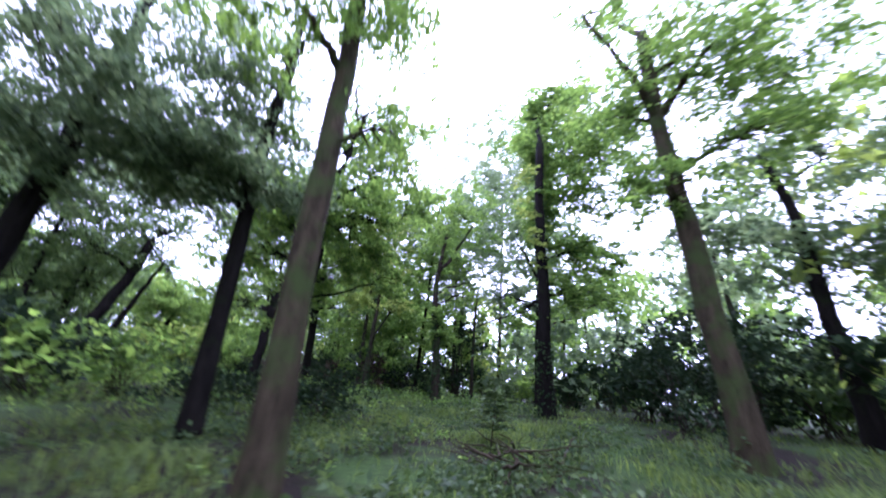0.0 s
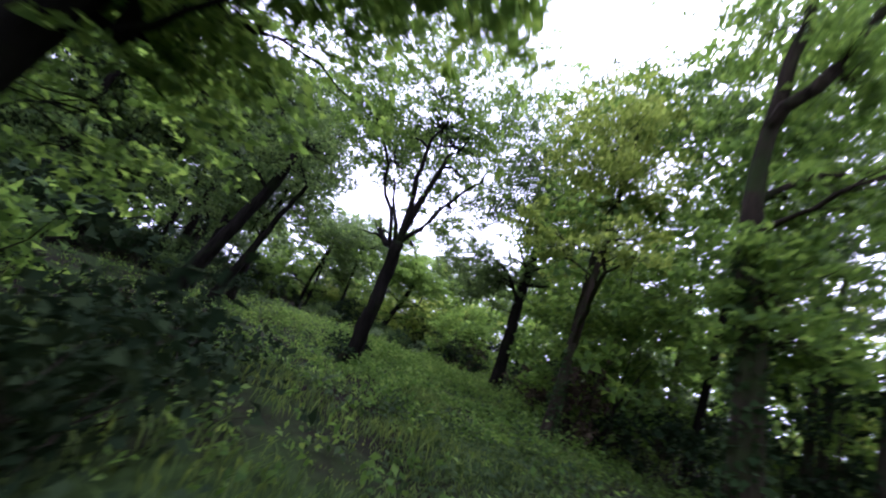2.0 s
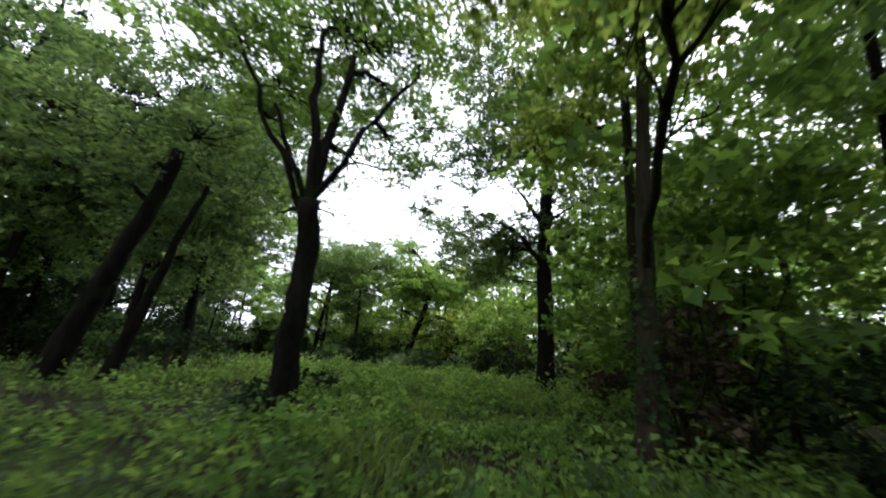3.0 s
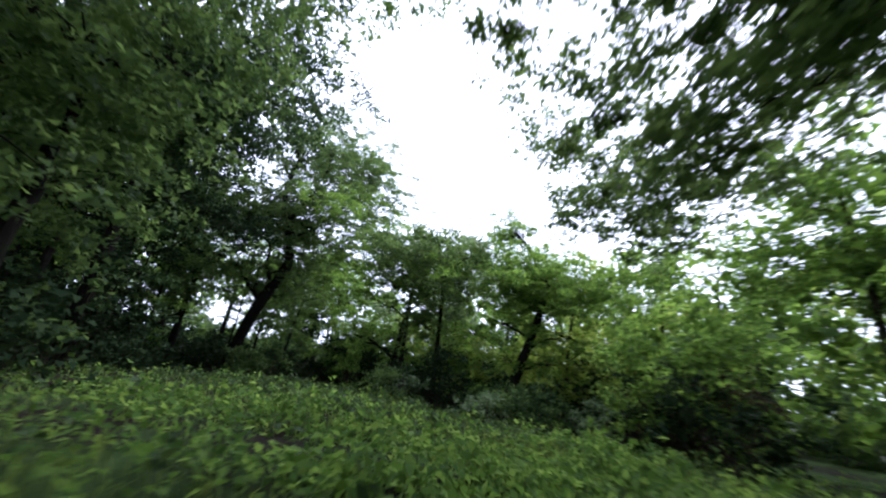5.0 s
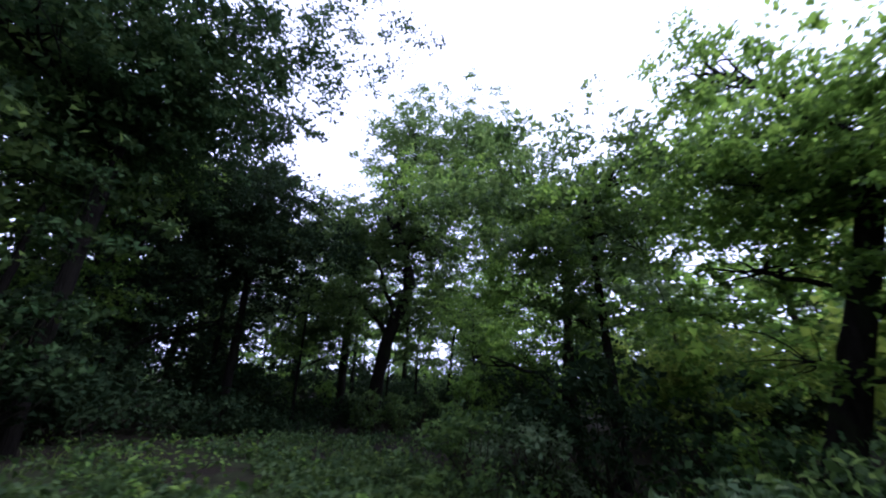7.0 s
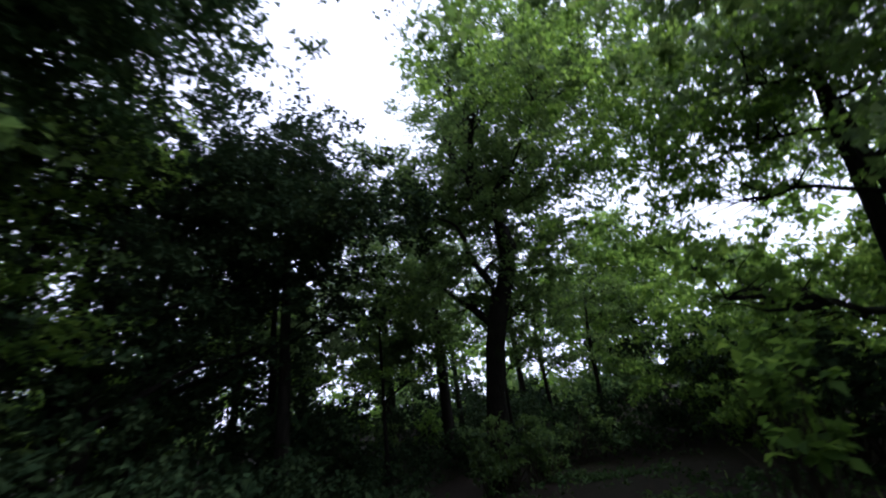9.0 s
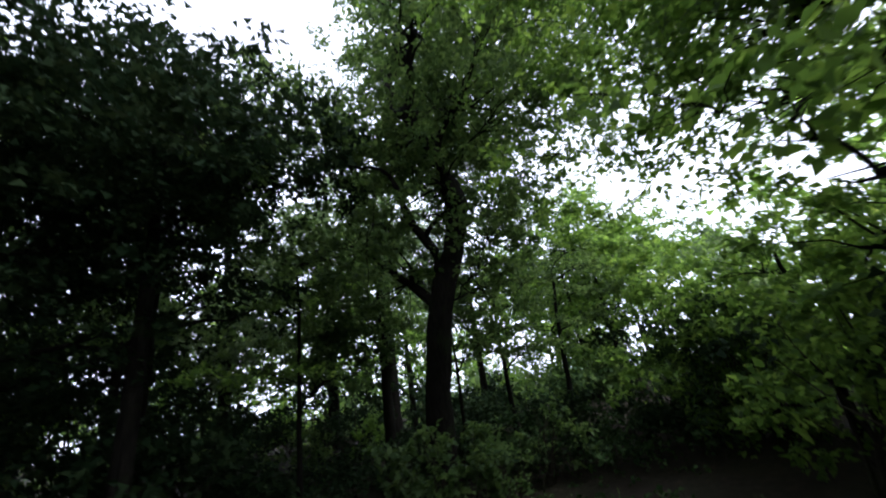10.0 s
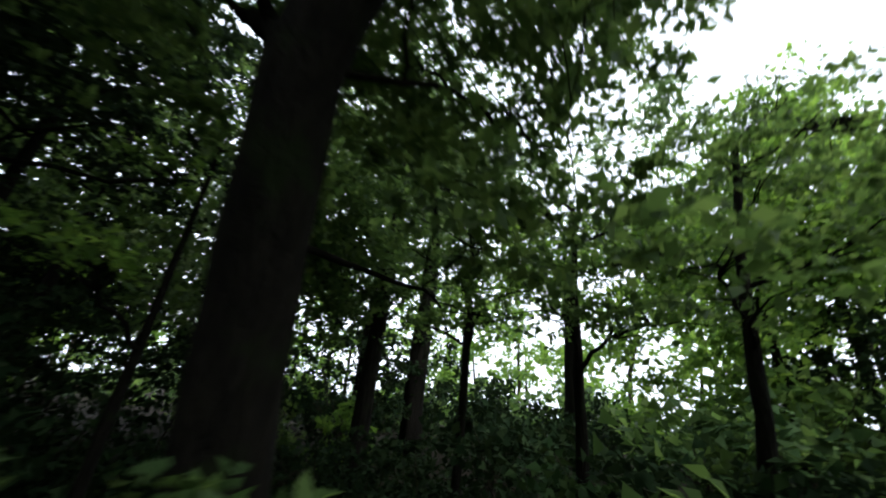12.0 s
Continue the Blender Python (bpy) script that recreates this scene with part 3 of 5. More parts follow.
wood_tree(-12.82, 12.97, 0.48, 4.7, (0.19, 0.23), [(-11.6, 14.4, 5.4, 1.6, 0.9, 1.4), (-12.9, 12.65, 4.0, 1.9, 0.7, 1.0), (-12.8, 11.86, 5.2, 2.0, 0.9, 1.2), (-11.4, 13.6, 4.2, 1.5, 0.5, 1.0), (-10.7, 15.2, 6.3, 1.6, 0.8, 1.3), (-12.2, 14.2, 6.8, 1.9, 1.0, 1.4), (-13.4, 12.9, 6.6, 2.0, 1.0, 1.3)],
          "deep", 0.15, "black", 0, 19, "dark woodland tree with green leaves", "woodland trees", fork=0.5)
wood_tree(-23.11, 29.34, 0.51, 5, (0.2, 0.3), [(-22.22, 30.6, 4.44, 3.32, 1.66, 1.49), (-22.47, 30.28, 5.83, 2.55, 1.39, 1.49), (-22.98, 29.53, 7.91, 1.48, 0.86, 1.36), (-22.09, 30.79, 5.31, 2.32, 1.61, 1.86), (-21.02, 31.98, 4.13, 1.74, 0.79, 1.86), (-22.94, 29.59, 7.35, 1.53, 1.02, 1.61), (-22.32, 30.46, 5.53, 1.39, 1.17, 1.61), (-22.91, 29.63, 4.6, 1.92, 0.79, 1.86), (-20.7, 32.33, 5.07, 2.51, 0.94, 1.36), (-24.13, 27.34, 4.69, 2.42, 1.09, 1.36), (-19.41, 33.44, 5.59, 1.57, 0.79, 1.24), (-21.69, 31.28, 4.64, 2.04, 0.85, 1.49), (-20.29, 32.64, 5.07, 1.68, 0.84, 1.49), (-19.78, 33.05, 3.67, 1.25, 0.76, 1.36)] + [(-22.95, 29.56, 4.75, 1.5, 0.84, 1.36), (-21.27, 31.73, 2.72, 2.01, 0.62, 1.24), (-23.14, 29.25, 3, 1.71, 0.57, 1.24), (-21.71, 31.21, 2.49, 1.29, 0.53, 1.24), (-22.24, 30.59, 3.91, 1.99, 0.66, 1.24), (-23.73, 28.02, 2.35, 1.34, 0.6, 1.24), (-21.61, 31.32, 1.37, 0.88, 0.49, 1.24), (-22.87, 29.7, 1.37, 1.43, 0.58, 1.12), (-20.07, 32.83, 2.32, 1.36, 0.82, 1.24), (-22.53, 37.15, 5.91, 2.3, 1, 1.61), (-26.1, 35.1, 6.55, 2.3, 1, 1.61), (-25.04, 31.96, 7.04, 2.3, 1, 1.61), (-28.72, 34.98, 5.73, 2.3, 1, 1.61), (-18.82, 35.87, 5.96, 2.3, 1, 0.93)] + [(-22.05, 32.82, 5.6, 2.3, 1, 1.61), (-16.47, 33.55, 6.45, 2.3, 1, 0.93)],
          "green", 0.135, "black", 0, 20, "leaning dark tree with wide layered green crown", fork=0.5)
wood_tree(-30.9, 26.56, 0.37, 7, (0, 0.09), [(-30.84, 26.92, 7.12, 2.82, 1.88, 3), (-30.76, 27.59, 6.55, 2.66, 1.45, 3), (-30.11, 30.06, 7.94, 2.33, 1.86, 3), (-30.3, 28.89, 4.59, 2.66, 1.77, 2)],
          "grey", 0.24, "black", 0, 21, "slender tree behind the undergrowth", fork=0.5)
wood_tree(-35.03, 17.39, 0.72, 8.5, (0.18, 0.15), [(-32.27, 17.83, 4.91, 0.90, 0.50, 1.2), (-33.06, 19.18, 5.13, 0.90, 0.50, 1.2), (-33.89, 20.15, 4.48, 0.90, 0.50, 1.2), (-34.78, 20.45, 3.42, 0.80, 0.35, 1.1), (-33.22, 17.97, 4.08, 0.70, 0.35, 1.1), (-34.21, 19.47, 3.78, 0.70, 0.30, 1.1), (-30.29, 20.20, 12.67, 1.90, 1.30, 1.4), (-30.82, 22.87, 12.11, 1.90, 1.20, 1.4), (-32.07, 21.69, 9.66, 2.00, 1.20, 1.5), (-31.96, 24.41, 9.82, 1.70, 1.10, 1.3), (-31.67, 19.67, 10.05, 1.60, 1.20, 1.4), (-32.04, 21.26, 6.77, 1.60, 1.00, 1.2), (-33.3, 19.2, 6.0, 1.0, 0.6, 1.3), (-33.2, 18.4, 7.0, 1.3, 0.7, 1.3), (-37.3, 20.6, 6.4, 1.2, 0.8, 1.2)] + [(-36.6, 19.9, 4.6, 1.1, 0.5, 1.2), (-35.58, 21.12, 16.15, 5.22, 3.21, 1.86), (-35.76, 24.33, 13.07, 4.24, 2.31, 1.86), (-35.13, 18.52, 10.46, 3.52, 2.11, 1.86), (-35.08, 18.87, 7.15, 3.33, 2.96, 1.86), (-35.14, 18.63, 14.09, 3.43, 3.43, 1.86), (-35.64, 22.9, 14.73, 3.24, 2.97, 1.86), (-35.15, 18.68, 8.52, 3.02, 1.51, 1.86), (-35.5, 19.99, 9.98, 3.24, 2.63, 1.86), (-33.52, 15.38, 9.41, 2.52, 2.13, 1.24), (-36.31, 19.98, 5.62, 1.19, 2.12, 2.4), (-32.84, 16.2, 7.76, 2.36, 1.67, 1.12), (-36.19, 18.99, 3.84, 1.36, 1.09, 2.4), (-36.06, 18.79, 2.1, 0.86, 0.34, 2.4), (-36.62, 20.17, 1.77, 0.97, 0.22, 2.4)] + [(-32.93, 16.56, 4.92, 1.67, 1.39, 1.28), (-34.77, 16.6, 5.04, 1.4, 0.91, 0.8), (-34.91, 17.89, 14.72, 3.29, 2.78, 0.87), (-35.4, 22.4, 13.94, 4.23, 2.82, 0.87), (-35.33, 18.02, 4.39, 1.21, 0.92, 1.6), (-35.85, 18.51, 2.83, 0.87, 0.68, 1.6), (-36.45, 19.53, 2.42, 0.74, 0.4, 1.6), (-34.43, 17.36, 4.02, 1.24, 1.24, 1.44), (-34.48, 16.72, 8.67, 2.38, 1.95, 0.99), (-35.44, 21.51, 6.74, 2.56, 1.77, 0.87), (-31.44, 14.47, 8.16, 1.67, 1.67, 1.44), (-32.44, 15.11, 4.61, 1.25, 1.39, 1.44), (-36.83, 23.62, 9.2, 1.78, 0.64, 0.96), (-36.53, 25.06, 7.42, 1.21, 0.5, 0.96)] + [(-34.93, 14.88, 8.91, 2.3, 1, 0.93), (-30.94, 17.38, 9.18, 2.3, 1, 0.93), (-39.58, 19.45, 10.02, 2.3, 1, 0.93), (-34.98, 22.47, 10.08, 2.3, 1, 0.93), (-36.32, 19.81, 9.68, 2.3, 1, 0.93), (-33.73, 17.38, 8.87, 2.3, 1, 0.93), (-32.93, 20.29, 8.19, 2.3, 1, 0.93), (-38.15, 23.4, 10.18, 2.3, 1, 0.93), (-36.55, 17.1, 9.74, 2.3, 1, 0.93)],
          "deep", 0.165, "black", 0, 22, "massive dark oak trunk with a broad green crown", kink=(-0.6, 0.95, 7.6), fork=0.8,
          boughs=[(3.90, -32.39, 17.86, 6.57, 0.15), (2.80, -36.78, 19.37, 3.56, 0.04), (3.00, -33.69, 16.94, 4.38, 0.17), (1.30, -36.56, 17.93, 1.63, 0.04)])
wood_tree(-43.03, 11.69, 0.73, 10, (-0.02, 0.01), [(-42.63, 10.59, 10.84, 4.43, 3.93, 1.6), (-42.59, 10.81, 11.76, 3.74, 3.74, 1.2), (-42.2, 10.31, 12.45, 3.18, 3.18, 1.4), (-42.58, 10.9, 7.54, 3.27, 2.29, 2), (-43.04, 11.68, 9.01, 3.23, 3.23, 1.6), (-40.38, 7.58, 8.49, 2.36, 3.71, 2.4), (-37.45, 7.48, 4.28, 2, 2.23, 2.2), (-37.65, 7.58, 6.96, 1.93, 2.41, 2.4), (-40.03, 9.26, 10.46, 2.3, 1, 2.6), (-41.12, 5.52, 9.85, 2.3, 1, 2.6), (-42.18, 12.58, 9.95, 2.3, 1, 2.6), (-46.37, 9.16, 10.62, 2.3, 1, 2.6), (-45.34, 18.61, 10.45, 2.3, 1, 2.6), (-44.91, 14.79, 10.45, 2.3, 1, 2.6)],
          "grey", 0.24, "black", 0, 23, "dark woodland tree with green leaves", "woodland trees", fork=0.5)
wood_tree(-0.99, 21.34, 0.22, 11, (0.05, 0.02), [(-4.22, 20.55, 9.75, 2.71, 1.97, 3), (-0.14, 21.42, 9.78, 2.07, 1.84, 2), (-2.08, 21.19, 10.76, 2.39, 1.29, 3), (0.21, 21.4, 7.33, 1.64, 1.05, 3), (1.7, 21.39, 11.85, 1.83, 2.06, 1.2)],
          "green", 0.16, "black", 0, 24, "dark woodland tree with green leaves", "woodland trees")
wood_tree(4.98, 29.23, 0.3, 17, (0, 0), [(4.77, 29.27, 13.2, 4.4, 6.01, 1.5), (5.8, 29.04, 18.88, 4.4, 4.74, 1.6), (2.68, 29.53, 21.39, 5.63, 5.63, 1.2), (2.25, 29.56, 11.33, 4.9, 4.9, 1.2), (6.58, 28.83, 25.85, 3.7, 4.07, 1.1), (4.6, 29.3, 14.51, 2.92, 3.25, 1.2)],
          "grey", 0.24, "dark", 0, 25, "dark woodland tree with green leaves", "woodland trees")
wood_tree(-6.43, 4.87, 0.45, 8, (0, 0.05), [(-5.60, 3.87, 4.20, 1.00, 0.60, 2.0), (-5.17, 4.43, 4.21, 1.00, 0.60, 2.0), (-5.97, 4.39, 3.02, 0.90, 0.60, 2.0), (-5.89, 4.39, 5.20, 1.00, 0.70, 1.8), (-5.19, 4.82, 5.56, 0.90, 0.60, 1.5), (-6.51, 4.8, 4.47, 1.42, 1.42, 2.25), (-6.47, 4.87, 3.04, 1.32, 0.7, 2.25), (-6.73, 6.42, 3.97, 1.46, 1.07, 2.25), (-6.23, 7.09, 3.92, 1.27, 0.74, 1.5), (-6.02, 6.03, 4.16, 1.03, 0.87, 2.25)],
          "grey", 0.12, "black", 0, 26, "dark woodland tree with green leaves", "woodland trees")
wood_tree(10.21, 8.94, 0.5, 6.91, (-0.12, 0), [(10.74, 8.2, 6.91, 2.05, 2.68, 3), (9.64, 9.46, 4.42, 1.79, 1.46, 3), (10.4, 8.62, 3.54, 1.74, 1.02, 3), (8.78, 10.74, 5.57, 1.47, 1.6, 3)],
          "grey", 0.24, "black", 0, 27, "dark woodland tree with green leaves", "woodland trees")
wood_tree(-12.6, 13.9, 0.3, 4.0, (0.16, 0.2), [(-11.9, 14.8, 4.4, 1.4, 0.5, 1.2), (-12.8, 14.2, 5.2, 1.5, 0.6, 1.2)],
          "deep", 0.16, "black", 0, 28, "dark woodland tree with green leaves", "woodland trees")
wood_tree(-20.7, 9.04, 0.45, 12.35, (0, 0.05), [(-20.64, 8.64, 7.58, 4.35, 3.7, 0.99), (-20.71, 9.12, 3.56, 3.57, 1.68, 0.99), (-20.71, 9.65, 3.25, 4.55, 3.19, 0.99), (-20.79, 9.84, 11.51, 3.18, 1.71, 0.99), (-20.85, 10.83, 12.35, 2.33, 1.55, 1.32), (-20.68, 8.89, 10.96, 2.78, 1.39, 1.32)],
          "deep", 0.24, "black", 0, 29, "dark woodland tree with green leaves", "woodland trees")
wood_tree(-20.93, 10.42, 0.4, 10.46, (0, 0.05), [(-20.97, 11.54, 7.27, 3.75, 3.25, 1.8), (-20.85, 9.55, 10.46, 2.63, 1.91, 1.8), (-20.77, 12.48, 5.29, 4, 2.93, 1.8)],
          "deep", 0.24, "black", 0, 30, "dark woodland tree with green leaves", "woodland trees")
wood_tree(0.11, 14.84, 0.33, 6.4, (0.0, -0.02), [(0.1, 14.8, 6.2, 0.9, 0.6, 1.6), (0.5, 14.9, 5.2, 0.9, 0.5, 1.4), (-0.3, 15.0, 6.4, 1.0, 0.6, 1.4), (0.6, 14.5, 7.4, 1.1, 0.7, 1.4), (0.9, 14.3, 3.6, 0.8, 0.4, 1.4), (0.13, 14.85, 2.44, 0.7, 0.84, 1.5), (0.07, 14.84, 2.57, 0.72, 0.62, 2), (0.29, 14.84, 1.99, 0.75, 0.35, 3)],
          "green", 0.11, "mossy", 1.0, 31, "crooked mossy tree with ivy about its foot", kink=(-0.4, 0.15, 4.4),
          boughs=[(4.6, 1.2, 14.2, 6.6, 0.09), (3.8, 1.3, 15.3, 4.4, 0.05)])
# In the next three, the leading flat clumps are added overhead to darken the floor.
wood_tree(-21.87, 14.57, 0.42, 11, (0, 0), [(-26, 14.6, 11.2, 2.3, 0.7, 1.3), (-23, 15, 11.2, 2.3, 0.7, 1.3), (-23, 18, 11.2, 2.3, 0.7, 1.3), (-20, 18, 11.2, 2.3, 0.7, 1.3), (-20, 15, 11.2, 2.3, 0.7, 1.3), (-20.5, 12, 11.2, 2.3, 0.7, 1.3), (-21.89, 14.4, 8.58, 3.09, 2.53, 3.00), (-23.24, 17.92, 11.71, 2.55, 2.55, 1.50), (-22.03, 14.85, 8.5, 3.6, 3.04, 3.00), (-22.68, 15.66, 9.66, 3.12, 2.73, 1.50)] + [(-24.31, 16.57, 13.14, 4.54, 1.73, 0.55), (-20.59, 13.88, 7.89, 2, 1.57, 2.40), (-21.62, 14.36, 8.62, 3.64, 2.48, 3.00), (-23.65, 14.94, 9.03, 2.56, 0.77, 2.20), (-25.67, 20.46, 14.15, 1.73, 1.48, 0.65), (-18.9, 14.96, 7.43, 2.3, 1, 1.50), (-22.18, 13, 7.29, 2.3, 1, 2.60), (-20.36, 17.49, 10.33, 2.3, 1, 0.75), (-17.65, 8.72, 8.1, 2.3, 1, 1.50)],
          "ivy", 0.18, "black", 0, 32, "large oak hidden by its own hanging boughs", fork=0.5)
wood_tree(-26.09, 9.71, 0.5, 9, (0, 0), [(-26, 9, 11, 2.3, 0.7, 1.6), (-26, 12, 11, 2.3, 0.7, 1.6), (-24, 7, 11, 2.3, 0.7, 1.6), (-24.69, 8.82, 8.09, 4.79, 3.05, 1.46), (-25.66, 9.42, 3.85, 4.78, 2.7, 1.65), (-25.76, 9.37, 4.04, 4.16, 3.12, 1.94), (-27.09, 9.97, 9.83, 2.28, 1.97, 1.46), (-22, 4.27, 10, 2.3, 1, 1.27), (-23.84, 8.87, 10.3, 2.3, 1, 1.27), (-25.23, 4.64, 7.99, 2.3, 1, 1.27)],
          "dark", 0.2, "black", 0, 33, "dense shaded tree with drooping boughs", "woodland trees")
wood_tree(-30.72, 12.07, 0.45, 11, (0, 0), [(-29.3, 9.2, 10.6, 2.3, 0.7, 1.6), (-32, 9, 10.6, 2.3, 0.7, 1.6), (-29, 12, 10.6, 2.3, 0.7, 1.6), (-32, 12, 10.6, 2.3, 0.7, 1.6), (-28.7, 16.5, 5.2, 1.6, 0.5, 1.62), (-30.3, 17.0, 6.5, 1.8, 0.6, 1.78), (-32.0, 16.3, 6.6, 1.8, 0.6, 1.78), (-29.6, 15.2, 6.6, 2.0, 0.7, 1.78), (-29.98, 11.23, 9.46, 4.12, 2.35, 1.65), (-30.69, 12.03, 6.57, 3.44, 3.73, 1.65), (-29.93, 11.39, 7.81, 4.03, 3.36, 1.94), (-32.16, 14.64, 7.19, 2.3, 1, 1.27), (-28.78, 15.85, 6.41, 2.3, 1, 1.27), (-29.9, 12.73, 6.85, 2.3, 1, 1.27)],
          "dark", 0.2, "black", 0, 34, "dense shaded tree with drooping boughs", "woodland trees")
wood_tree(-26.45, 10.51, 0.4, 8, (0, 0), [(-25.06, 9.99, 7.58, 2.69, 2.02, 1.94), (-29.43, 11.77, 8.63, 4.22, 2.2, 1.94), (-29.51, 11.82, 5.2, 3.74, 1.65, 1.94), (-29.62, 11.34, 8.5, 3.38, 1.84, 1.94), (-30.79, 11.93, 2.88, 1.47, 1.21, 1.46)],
          "dark", 0.2, "black", 0, 35, "dense shaded tree with drooping boughs", "woodland trees")
wood_tree(-6.69, 37.56, 0.35, 7.5, (0, 0), [(-7.29, 37.51, 7.5, 3.19, 2.51, 3)],
          "green", 0.18, "dark", 0, 36, "dark woodland tree with green leaves", "woodland trees")
wood_tree(-2.53, 28.49, 0.3, 10.39, (0, 0), [(-2.16, 28.53, 5.9, 3.1, 2.27, 2), (-4.73, 28.1, 6.26, 2.33, 1.86, 1.6), (-2.68, 28.48, 7.18, 3.14, 1.88, 1.6), (-0.93, 28.59, 10.39, 3.34, 2.71, 2)],
          "green", 0.16, "dark", 0, 37, "dark woodland tree with green leaves", "woodland trees")
wood_tree(-30, 26.8, 0.32, 6, (0, 0), [(-31.67, 21.59, 4.80, 1.00, 0.50, 0.7), (-31.58, 22.88, 4.71, 1.00, 0.50, 0.6), (-31.17, 23.84, 3.82, 0.90, 0.50, 0.4), (-32.55, 21.74, 3.98, 0.90, 0.40, 0.6), (-32.03, 23.10, 3.47, 0.80, 0.40, 0.5), (-28.02, 23.28, 2.19, 0.55, 0.30, 1.1), (-27.44, 23.62, 2.01, 0.55, 0.30, 1.1), (-27.85, 23.48, 1.60, 0.55, 0.30, 1.3), (-28.20, 22.91, 2.71, 0.60, 0.30, 1.1), (-28.49, 22.37, 3.37, 0.55, 0.30, 0.9), (-27.47, 23.74, 1.60, 0.50, 0.30, 1.2), (-30.9, 24.1, 4.6, 0.9, 0.6, 1.6), (-30.9, 23.6, 5.6, 1.0, 0.5, 1.4), (-30.46, 25.73, 7.53, 2.68, 1.69, 2.16)] + [(-31.65, 23.7, 7.04, 2.06, 1.65, 2.16), (-31.11, 25.11, 4.01, 2.11, 0.95, 1.3), (-31.07, 25.18, 1.69, 1.18, 0.82, 1.44), (-31.08, 25.51, 5.28, 1.96, 0.53, 2.16), (-30.58, 32.42, 9.71, 2.3, 1, 1.87), (-31.16, 22.65, 10.34, 2.3, 1, 1.87), (-35.92, 28.98, 6.71, 2.3, 1, 1.87), (-31.48, 29.1, 5.94, 2.3, 1, 1.87), (-28.85, 21.27, 8.82, 2.3, 1, 1.87), (-35.92, 31.59, 6.26, 2.3, 1, 1.87), (-36.36, 25.35, 10.1, 2.3, 1, 1.87), (-29.65, 25.64, 5.98, 2.3, 1, 1.87), (-32.96, 33.9, 8.32, 2.3, 1, 1.87)],
          "green", 0.14, "black", 0, 38, "young tree with long low branches over the path")
wood_tree(-48.25, 23.07, 0.3, 11.15, (0, 0), [(-48.24, 23.22, 8.32, 3.58, 2.3, 2.4), (-48.22, 23.77, 11.15, 1.61, 1.34, 2.4), (-48.14, 24.32, 7.16, 3.05, 2.37, 2.2), (-48.3, 20.92, 5.86, 4.46, 3.34, 2.2)],
          "green", 0.24, "black", 0, 39, "dark woodland tree with green leaves", "woodland trees")
wood_tree(-47.36, 24.87, 0.28, 10.02, (0, 0), [(-47.31, 25.3, 8.44, 1.82, 2.05, 2), (-47.9, 22.14, 10.02, 3.05, 1.63, 3)],
          "green", 0.24, "black", 0, 40, "dark woodland tree with green leaves", "woodland trees")
wood_tree(-39.44, 13.36, 0.5, 9.93, (0, 0), [(-39.3, 13.25, 4.68, 1.76, 1.93, 3), (-38.01, 12.37, 6.13, 1.8, 2.13, 3), (-39.74, 13.63, 2.95, 1.51, 0.9, 2), (-37.91, 11.97, 6.72, 2.51, 2.74, 2.4), (-37.89, 11.95, 3.02, 2.68, 1.24, 2.4), (-37.98, 12.36, 3.49, 1.18, 1.77, 2.4), (-38.29, 12.54, 4.57, 1.24, 2.02, 2.4), (-37.19, 11.6, 3.05, 1.56, 1.73, 3), (-38.74, 14.96, 9.93, 2.3, 1, 2.6)],
          "deep", 0.24, "black", 0, 41, "dark woodland tree with green leaves", "woodland trees")
wood_tree(-47.03, 10.72, 0.4, 8.89, (0, 0), [(-47.03, 10.71, 5.79, 2.74, 1.65, 2), (-47.41, 11.26, 8.89, 3.22, 2.34, 2.2)],
          "green", 0.24, "black", 0, 42, "dark woodland tree with green leaves", "woodland trees")
wood_tree(-47.59, 15.23, 0.5, 7.69, (0, 0), [(-47.98, 16.41, 7.69, 3.65, 1.95, 2.4), (-47.59, 15.25, 5.93, 3.1, 1.43, 2.2), (-47.14, 14.19, 6.98, 2.75, 1.75, 2.2)],
          "green", 0.24, "black", 0, 43, "dark woodland tree with green leaves", "woodland trees")
wood_tree(-49.66, 20.67, 0.5, 7.57, (0, 0), [(-49.64, 21.61, 7.5, 3.8, 1.69, 3), (-49.64, 19.89, 5.5, 3.43, 1.29, 2), (-49.51, 22.94, 5.49, 2.21, 1.48, 2), (-49.52, 23.96, 5.12, 2.63, 1.62, 2.2), (-49.56, 18.87, 7.57, 2.84, 1.89, 2.2)],
          "green", 0.24, "black", 0, 44, "dark woodland tree with green leaves", "woodland trees")
wood_tree(-36.59, 4.8, 0.35, 6.51, (0, 0), [(-34.89, 4.54, 6.51, 3.09, 3.09, 1.26), (-35.04, 4.26, 6.08, 4.16, 2.08, 1.26), (-35.65, 4.53, 4.57, 4.19, 2.33, 1.26), (-37.52, 5.02, 5.7, 2.7, 2.7, 1.09), (-37.06, 4.9, 2.63, 2.62, 1.21, 1.01), (-37.8, 5.23, 2.58, 2.13, 1.42, 1.01)],
          "deep", 0.24, "black", 0, 45, "dark woodland tree with green leaves", "woodland trees")
